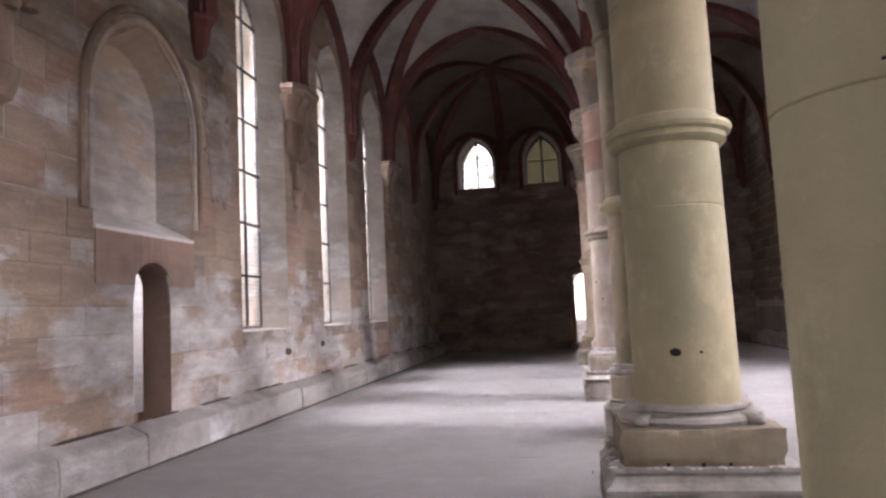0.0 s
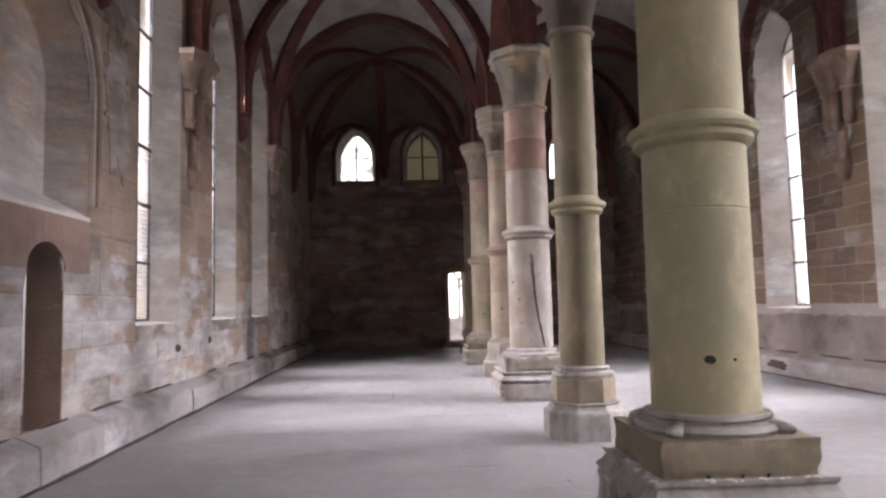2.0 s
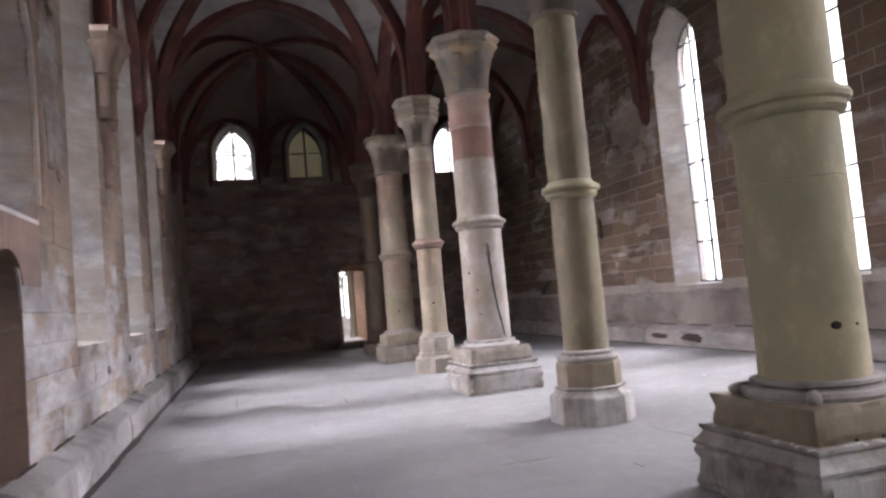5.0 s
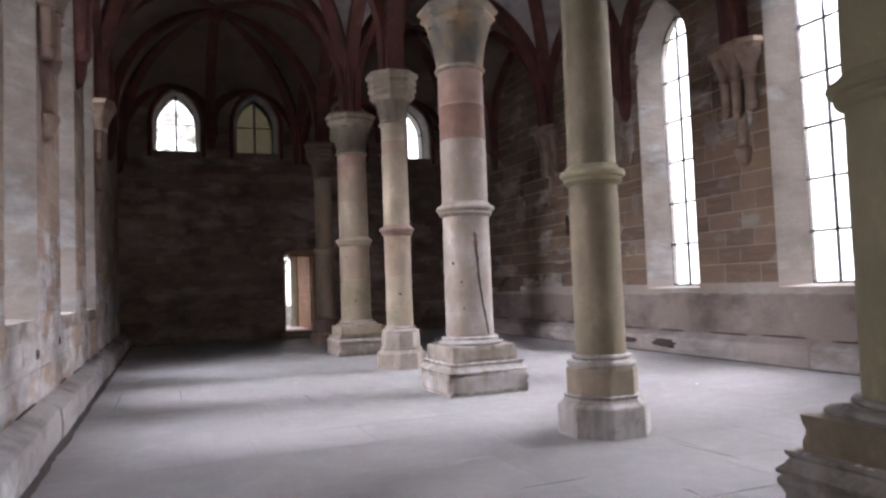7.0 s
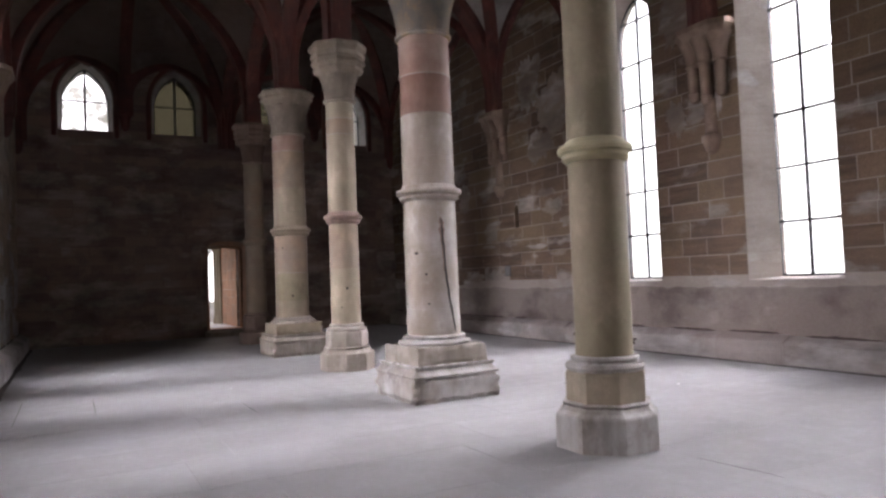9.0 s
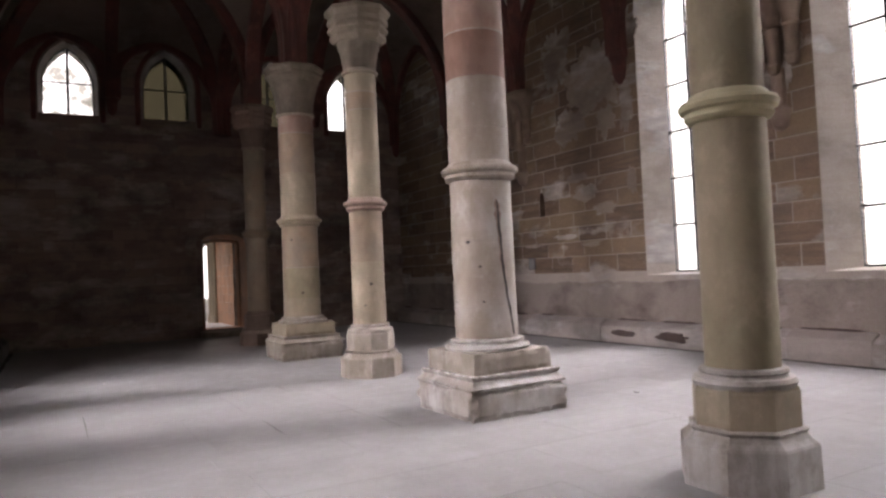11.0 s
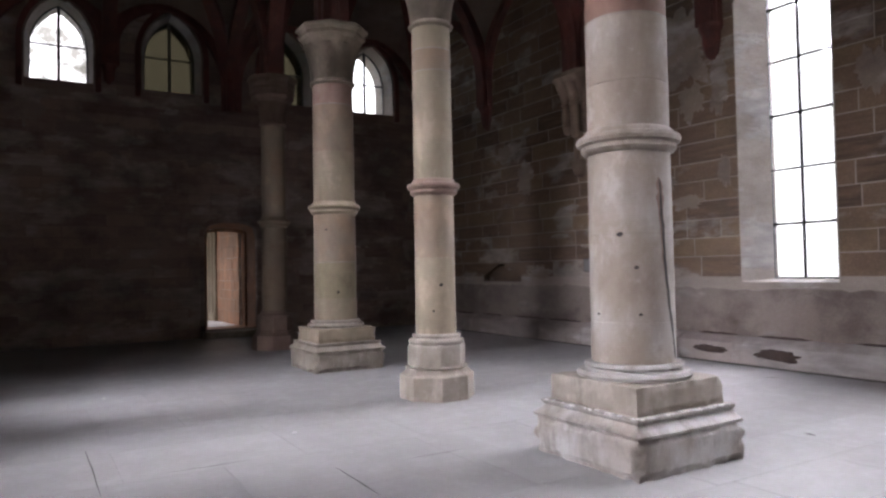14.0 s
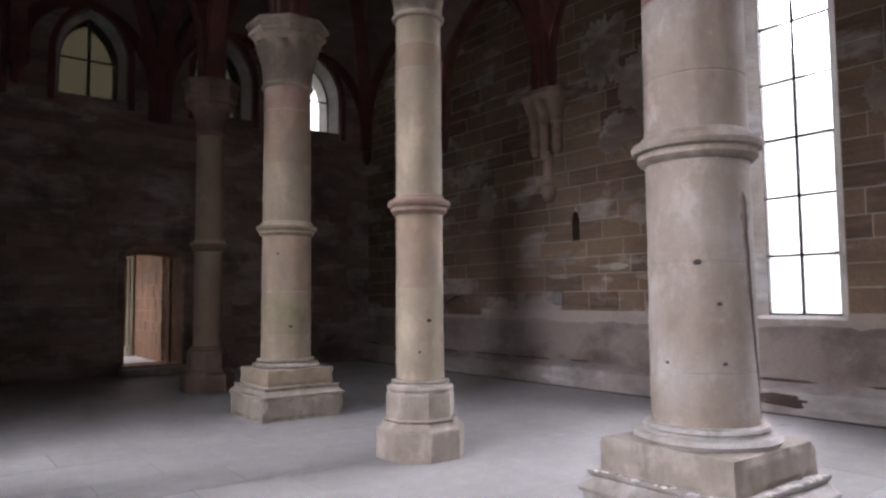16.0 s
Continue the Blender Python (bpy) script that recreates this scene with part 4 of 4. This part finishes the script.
# ---- bench along the walls ----
for s, label in ((-1, "low plastered stone bench along the wall"), (1, "low worn stone bench along the wall")):
    bench = thing("bench", label, "stone bench", kind="structure")
    rng = random.Random(3 + s)
    y = WEST
    while y < EAST - 0.05:
        w = min(rng.uniform(0.9, 1.7), EAST - y)
        bm = bmesh.new()
        out, top = 0.25 + rng.uniform(-0.012, 0.012), 0.36 + rng.uniform(-0.012, 0.012)
        n = 6
        rows = []
        for i in range(n + 1):
            yy = y + 0.003 + (w - 0.006) * i / n
            q = noise.noise(Vector((s * 3, yy * 2.3, 0.5)))
            r = noise.noise(Vector((s * 5, yy * 5.1, 2.5)))
            ring = [(0.02, 0), (out + 0.015 * q, 0), (out + 0.012 * r, 0.18), (out - 0.012 + 0.014 * q, top - 0.03 + 0.012 * r), (out - 0.05 + 0.014 * r, top + 0.006 * q), (0.02, top + 0.085)]
            rows.append([bm.verts.new((s * (HALF - a), yy, z)) for a, z in ring])
        for p, q in zip(rows, rows[1:]):
            for j in range(5):
                bm.faces.new((p[j], p[j + 1], q[j + 1], q[j]))
        bm.faces.new(rows[0])
        bm.faces.new(rows[-1])
        part("bench_stone", bm, M_BENCH if s < 0 else M_BENCH_S, bench)
        if rng.random() < 0.8:
            jm = bmesh.new()
            a, b = y + rng.uniform(0, 0.3) * w, y + w - rng.uniform(0, 0.3) * w
            steps = 14
            line = []
            for i in range(steps + 1):
                yy = a + (b - a) * i / steps
                h = 0.022 * math.sin(math.pi * i / steps) ** 0.5 * (1 + 0.8 * noise.noise(Vector((yy * 6, s, 1))))
                line.append([jm.verts.new((s * (HALF - 0.035), yy, top + 0.094 - h)), jm.verts.new((s * (HALF - 0.03), yy, top + 0.094 + h))])
            for p, q in zip(line, line[1:]):
                jm.faces.new((p[0], p[1], q[1], q[0]))
            part("open_joint", jm, M_SOOT, bench, "dark open joint above the ledge")
        y += w


def plaster_band(wall, to_world, u0, u1, z0, z1, seed):
    """An uneven coat of plaster along the foot of a wall, with a ragged upper edge."""
    bm = bmesh.new()
    nu, nz = int((u1 - u0) / 0.12), 9
    grid = []
    for i in range(nu + 1):
        u = u0 + (u1 - u0) * i / nu
        top = z1 + 0.06 * noise.noise(Vector((u * 0.9, seed, 0))) + 0.05 * noise.noise(Vector((u * 4.1, seed, 3))) + 0.02 * noise.noise(Vector((u * 13, seed, 5)))
        row = []
        for j in range(nz + 1):
            z = z0 + (top - z0) * j / nz
            d = -0.007 - 0.006 * noise.noise(Vector((u * 1.3, z * 2.5, seed))) - 0.006 * noise.noise(Vector((u * 5, z * 7, seed)))
            row.append(bm.verts.new(to_world(u, min(d, -0.004), z)))
        row.append(bm.verts.new(to_world(u, 0.004, top + 0.006)))
        grid.append(row)
    for a, b in zip(grid, grid[1:]):
        for j in range(nz + 1):
            bm.faces.new((a[j], b[j], b[j + 1], a[j + 1]))
    part("plaster_coat", bm, M_RENDER, wall, "uneven grey plaster coat with stains", True)


plaster_band(wall_south, south, -EAST, -WEST, 0.40, 1.2, 4.0)

# ---- painted shade on the floor at the foot of the benches ----
for s in (-1, 1):
    bm = bmesh.new()
    n = 260
    rows = []
    for i in range(n + 1):
        y = WEST + 0.02 + (EAST - WEST - 0.04) * i / n
        out = (0.36 if s > 0 else 0.33) + 0.05 * noise.noise(Vector((y * 1.1, s, 0))) + 0.03 * noise.noise(Vector((y * 6, s, 2)))
        rows.append([bm.verts.new((s * (HALF - 0.2), y, 0.006)), bm.verts.new((s * (HALF - out), y, 0.0055)), bm.verts.new((s * (HALF - out - 0.01), y, -0.003))])
    for a, b in zip(rows, rows[1:]):
        for j in range(2):
            bm.faces.new((a[j], a[j + 1], b[j + 1], b[j]))
    part("gutter", bm, M_FOOT_SHADE, floor, "dark strip of painted shade along the foot of the bench")

for x, y, z, ly, lz in ((HALF - 0.262, 14.3, 0.2, 0.36, 0.085), (HALF - 0.262, 15.5, 0.2, 0.3, 0.06), (-HALF - 0.002, 11.6, 0.97, 0.14, 0.06), (-HALF - 0.002, 13.3, 1.02, 0.14, 0.07)):
    bm = bmesh.new()
    bmesh.ops.create_icosphere(bm, subdivisions=3, radius=1)
    for v in bm.verts:
        k = 1 + 0.5 * noise.noise(v.co * 1.8 + Vector((y, 0, 0))) + 0.3 * noise.noise(v.co * 5 + Vector((0, y, 0)))
        v.co = Vector((v.co.x * 0.015, v.co.y * ly * k, v.co.z * lz * k))
    ob = mesh_object("wall_hole", bm, M_SOOT, wall_south if x > 0 else wall_north, True)
    ob.location = (x, y, z)
panel = thing("wall_panel", "small grey metal plate fixed on the stone wall", "panel", at=(HALF - 0.02, 18.72, 1.645))
part("plate", box(-0.012, 0.012, -0.11, 0.11, -0.12, 0.12), M_GREYPANEL, panel)
part("frame", box(-0.006, 0.014, -0.125, 0.125, -0.135, 0.135), M_IRON, panel)

# ---- east doorway and the cloister beyond ----
step = mesh_object("doorstep", worn_box(0.72, 0.21, 0, 0.17, 5, 0.02, 2), M_LIME)
step.location = (-0.05, EAST - 0.2, 0)
tagged(step, "worn pale stone step at the doorway", "step", kind="structure")
for k, d in enumerate((0.52, 0.62, 0.74)):
    line = [east(u, d, z) for u, z in E_DOOR.outline(E_DOOR.inner - 0.03, E_DOOR.apex - 0.16, 0.2)]
    tagged(mesh_object("trim", sweep(line, [(0.04 * math.cos(i * math.pi / 3), 0.04 * math.sin(i * math.pi / 3)) for i in range(6)], Vector((0, 1, 0))), M_ORANGE, smooth=True),
           "orange sandstone roll moulding of the door jamb", "trim", kind="structure")
tagged(mesh_object("pavement", box(-9, 9, EAST + 0.9, EAST + 5.6, -0.3, 0.18), M_WHITE), "pale stone cloister walk", "pavement", kind="structure")
porch = thing("wall_porch", "orange sandstone side wall of the passage", "wall", kind="structure")
rng = random.Random(5)
part("core", box(0.43, 0.9, EAST + 0.98, EAST + 3.9, 0.1, 3.6), M_MORTAR, porch)
z = 0.18
while z < 3.3:
    h = rng.choice((0.26, 0.32, 0.38))
    y = EAST + 1.0 - rng.uniform(0, 0.3)
    while y < EAST + 3.85:
        w = rng.uniform(0.4, 0.8)
        part("block", box(0.405 + rng.uniform(0, 0.01), 0.5, max(y, EAST + 1.0) + 0.005, min(y + w, EAST + 3.88) - 0.005, z + 0.005, z + h - 0.005), M_ORANGE, porch)
        y += w
    z += h
tagged(mesh_object("ceiling_porch", box(-1.4, 0.9, EAST + 0.98, EAST + 3.9, 3.3, 3.6), M_WHITE), "plain ceiling of the passage", "ceiling", kind="structure")
for k in range(3):
    bm = lathe([(0.09, 0.17), (0.09, 0.4), (0.055, 0.46), (0.055, 2.75), (0.09, 2.85), (0.09, 2.95)], 14)
    bmesh.ops.translate(bm, verts=bm.verts[:], vec=(0.36 - 0.06 * k, EAST + 3.55 + 0.16 * k, 0))
    tagged(mesh_object("trim", bm, M_CREAM, smooth=True), "moulded jamb shaft at the end of the passage", "trim", kind="structure")
arcade = thing("cloister_arcade", "pale traceried cloister arcade above a parapet", "arcade")
AY = EAST + 5.4
part("parapet", box(-9, 9, AY - 0.17, AY + 0.18, 0.1, 0.95), M_WHITE, arcade)
for i in range(-8, 9):
    bm = lathe([(0.10, 0.95), (0.10, 1.02), (0.06, 1.08), (0.06, 2.2), (0.11, 2.32), (0.11, 2.4)], 12)
    bmesh.ops.translate(bm, verts=bm.verts[:], vec=(i * 0.75 + 0.2, AY, 0))
    part("colonnette", bm, M_WHITE, arcade)
    line = [Vector((i * 0.75 + 0.2 + 0.375 + u, AY, z)) for u, z in Opening(0, 0.375, 0.3, 2.4, 2.41, 3.0).outline(0.375, 3.0, 2.4)]
    part("arch", sweep(line, [(-0.08, -0.05), (0.08, -0.05), (0.08, 0.05), (-0.08, 0.05)], Vector((0, 1, 0))), M_WHITE, arcade)
part("spandrel", box(-9, 9, AY - 0.12, AY + 0.13, 3.0, 3.6), M_WHITE, arcade)
line = [east(u, -0.02, z) for u, z in E_DOOR.outline(E_DOOR.half + 0.06, E_DOOR.apex + 0.08, 0.0)]
tagged(mesh_object("trim", sweep(line, [(-0.05, -0.07), (0.05, -0.07), (0.05, 0.05), (-0.05, 0.05)], Vector((0, 1, 0))), M_EAST), "dark stone frame round the doorway", "trim", kind="structure")

# ---- ashlar facing ----
TURN_N, TURN_S, TURN_E, TURN_W = (Matrix.Rotation(radians(a), 4, "Z") for a in (90, -90, 0, 180))
WIDE = (0.55, 0.7, 0.85, 1.0, 1.2)
ashlar(wall_north, north, TURN_N, WEST, EAST, 0.40, 9.6, N_OPEN + [N_NICHE, N_DOOR], M_NORTH, "n", (0.29, 0.33, 0.36, 0.40), WIDE,
       lambda u, z: 4.5 < u < 14 and z < 5.2, 11, lambda u, z: not (6.57 < u < 8.52 and 1.98 < z < 2.56))
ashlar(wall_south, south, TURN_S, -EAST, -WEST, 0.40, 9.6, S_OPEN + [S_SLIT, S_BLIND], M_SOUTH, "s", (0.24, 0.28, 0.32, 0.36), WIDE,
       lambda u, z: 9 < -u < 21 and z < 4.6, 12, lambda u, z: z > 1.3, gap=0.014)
ashlar(wall_east, east, TURN_E, -HALF, HALF, 0.0, 9.8, E_OPEN + [E_DOOR], M_EAST, "e", (0.22, 0.25, 0.28), WIDE, lambda u, z: u < 3 and z < 3.6, 13, gap=0.012)

# ---- flagstones ----
rng = random.Random(21)
FLAGS = {}
rest, faces, pieces = [], [], 0
y = WEST
while y < EAST - 0.05:
    d = min(rng.choice((0.75, 0.95, 1.1)), EAST - y)
    x = -HALF + 0.2 - rng.uniform(0, 0.5)
    while x < HALF - 0.1:
        w = rng.choice((0.9, 1.2, 1.5, 1.8))
        w = min(w, HALF - x)
        lift = rng.uniform(-0.0006, 0.0006)
        g = 0.001
        if x < 3.6 and 3.0 < y < 19.5 and pieces < 300:
            key = (round(w, 3), round(d, 3))
            if key not in FLAGS:
                bm = bmesh.new()
                lo = [bm.verts.new(p) for p in ((0, 0, -0.03), (w - g, 0, -0.03), (w - g, d - g, -0.03), (0, d - g, -0.03))]
                up = [bm.verts.new(p) for p in ((0.001, 0.001, 0), (w - g - 0.001, 0.001, 0), (w - g - 0.001, d - g - 0.001, 0), (0.001, d - g - 0.001, 0))]
                bm.faces.new(up)
                for i in range(4):
                    bm.faces.new((lo[i], lo[(i + 1) % 4], up[(i + 1) % 4], up[i]))
                me = bpy.data.meshes.new("flagstone")
                bm.to_mesh(me)
                bm.free()
                me.materials.append(M_FLOOR)
                FLAGS[key] = me
            ob = new("flagstone", FLAGS[key])
            ob.location = (x, y, lift)
            ob.parent = floor
            pieces += 1
        else:
            i = len(rest)
            rest += [(x, y, -0.03), (x + w - g, y, -0.03), (x + w - g, y + d - g, -0.03), (x, y + d - g, -0.03)]
            rest += [(x + 0.001, y + 0.001, lift), (x + w - g - 0.001, y + 0.001, lift), (x + w - g - 0.001, y + d - g - 0.001, lift), (x + 0.001, y + d - g - 0.001, lift)]
            faces.append((i + 4, i + 5, i + 6, i + 7))
            faces += [(i + k, i + (k + 1) % 4, i + 4 + (k + 1) % 4, i + 4 + k) for k in range(4)]
        x += w
    y += d
me = bpy.data.meshes.new("flagstones")
me.from_pydata(rest, [], faces)
me.materials.append(M_FLOOR)
ob = new("flagstones", me)
ob.parent = floor
tagged(ob, kind="stuff")


# ---- gaping joints and chips in the floor ----
for x0, y0, x1, y1, w in ((-1.71, 7.33, -1.10, 7.33, 0.012), (0.32, 7.15, 0.24, 7.90, 0.012), (-2.32, 12.35, -2.32, 13.2, 0.010), (-4.05, 13.50, -4.05, 15.06, 0.008), (-3.53, 13.85, -2.86, 13.85, 0.009),
                          (-1.74, 13.09, -1.13, 13.09, 0.008), (-4.94, 13.3, -4.94, 15.4, 0.007), (0.20, 8.4, 0.20, 8.9, 0.010), (4.38, 13.9, 4.66, 13.82, 0.02), (1.84, 11.72, 1.82, 11.6, 0.03), (-0.66, 6.55, -0.66, 6.75, 0.01)):
    n = 8
    d = Vector((x1 - x0, y1 - y0, 0))
    side = Vector((-d.y, d.x, 0)).normalized()
    bm = bmesh.new()
    rows = []
    for i in range(n + 1):
        p = Vector((x0, y0, 0.0024)) + d * (i / n) + side * 0.006 * noise.noise(Vector((x0 + i, y0, 3)))
        h = side * w * 0.5 * (0.25 + math.sin(math.pi * i / n)) * (1 + 0.6 * noise.noise(Vector((i * 1.7, x0, y0))))
        rows.append([bm.verts.new(p - h), bm.verts.new(p + h)])
    for a, b in zip(rows, rows[1:]):
        bm.faces.new((a[0], a[1], b[1], b[0]))
    part("floor_crack", bm, M_DARK, floor, "dark gaping joint between flagstones")
rng = random.Random(8)
for x, y in ((-3.65, 17.97), (-2.2, 14.6), (2.9, 10.6), (1.1, 13.4)):
    bm = bmesh.new()
    bmesh.ops.create_icosphere(bm, subdivisions=1, radius=0.02)
    for v in bm.verts:
        v.co = Vector((v.co.x * rng.uniform(0.9, 1.7), v.co.y, max(-0.004, v.co.z * 0.5)))
    ob = mesh_object("stone_chip", bm, M_WHITE)
    ob.location = (x, y, 0.004)
    tagged(ob, "small pale stone chip lying on the floor", "stone chip", "chips on the floor")


# ---- plaster remnants and lime crusts ----
def plaster_patch(wall, to_world, u, z, ru, rz, seed, material=M_PLASTER):
    """A ragged sheet of old plaster left on the stones."""
    bm = bmesh.new()
    n = 220
    rim, low = [], []
    for i in range(n):
        a = 2 * math.pi * i / n
        q = Vector((math.cos(a), math.sin(a), seed))
        k = max(0.3, 1 + 0.5 * noise.noise(q * 1.7) + 0.3 * noise.noise(q * 4.6) + 0.13 * noise.noise(q * 12) + 0.07 * noise.noise(q * 30))
        rim.append(bm.verts.new(to_world(u + ru * k * q.x, -0.017, z + rz * k * q.y)))
        low.append(bm.verts.new(to_world(u + (ru * k + 0.008) * q.x, 0.003, z + (rz * k + 0.008) * q.y)))
    mid = bm.verts.new(to_world(u, -0.018, z))
    for i in range(n):
        j = (i + 1) % n
        bm.faces.new((rim[i], rim[j], mid))
        bm.faces.new((low[i], low[j], rim[j], rim[i]))
    part("plaster_patch", bm, material, wall, "ragged remnant of pale plaster")


for k, (y, z, ru, rz) in enumerate(((16.3, 5.5, 0.85, 0.6), (15.5, 6.1, 0.45, 0.6), (17.5, 6.2, 0.5, 0.7), (17.15, 4.62, 0.46, 0.4), (16.75, 3.1, 0.34, 0.17), (16.15, 2.72, 0.32, 0.12), (17.0, 3.45, 0.3, 0.09), (16.0, 4.5, 0.26, 0.3),
                                    (15.4, 4.7, 0.16, 0.5), (15.35, 3.2, 0.12, 0.3), (12.0, 5.0, 0.3, 0.8), (12.8, 6.2, 0.4, 0.5), (12.9, 4.3, 0.22, 0.3), (20.8, 3.7, 0.28, 0.33), (21.5, 4.4, 0.4, 0.24), (20.3, 1.5, 0.4, 0.14),
                                    (19.6, 2.3, 0.3, 0.05), (18.6, 2.05, 0.35, 0.04), (17.4, 2.2, 0.4, 0.05), (19.2, 2.9, 0.25, 0.05), (16.6, 2.0, 0.3, 0.05))):
    plaster_patch(wall_south, south, -y, z, ru, rz, 3.1 * k)
for k, (y, z, ru, rz) in enumerate(((9.25, 4.15, 0.36, 0.8), (9.15, 5.55, 0.45, 0.5), (12.0, 4.9, 0.25, 0.7))):
    plaster_patch(wall_north, north, y, z, ru, rz, 2.3 * k + 50)
rng = random.Random(77)
for col, sides, count in ((col_d, ((-1, 0), (0, -1)), 46), (col_b, ((-1, 0), (0, -1)), 30)):
    bm = bmesh.new()
    for i in range(count):
        sx, sy = rng.choice(sides)
        k = rng.uniform(-0.55, 0.55)
        out = rng.uniform(0.55, 0.595)
        p = Vector((sx * out + (k if sx == 0 else 0), sy * out + (k if sy == 0 else 0), 0.49))
        m = Matrix.Translation(p) @ Matrix.Rotation(rng.uniform(0, 3), 4, "Z") @ Matrix.Diagonal((rng.uniform(0.012, 0.035), rng.uniform(0.01, 0.02), rng.uniform(0.006, 0.014), 1))
        bmesh.ops.create_icosphere(bm, subdivisions=1, radius=1, matrix=m)
    piece("lime_crust", bm, M_WHITE, col, "white lime crumbs on the plinth ledge")

for k, (x, z, ru, rz) in enumerate(((-3.1, 4.85, 0.75, 0.42), (-0.75, 4.75, 0.85, 0.42), (-1.5, 5.4, 0.3, 0.25), (0.4, 4.1, 0.35, 0.3), (-4.6, 5.5, 0.35, 0.5), (2.6, 5.1, 0.6, 0.45), (4.3, 4.6, 0.6, 0.5), (1.6, 3.4, 0.4, 0.6),
                                    (3.6, 2.6, 0.7, 0.35))):
    plaster_patch(wall_east, east, x, z, ru, rz, 1.9 * k + 20, M_EASTPLASTER)
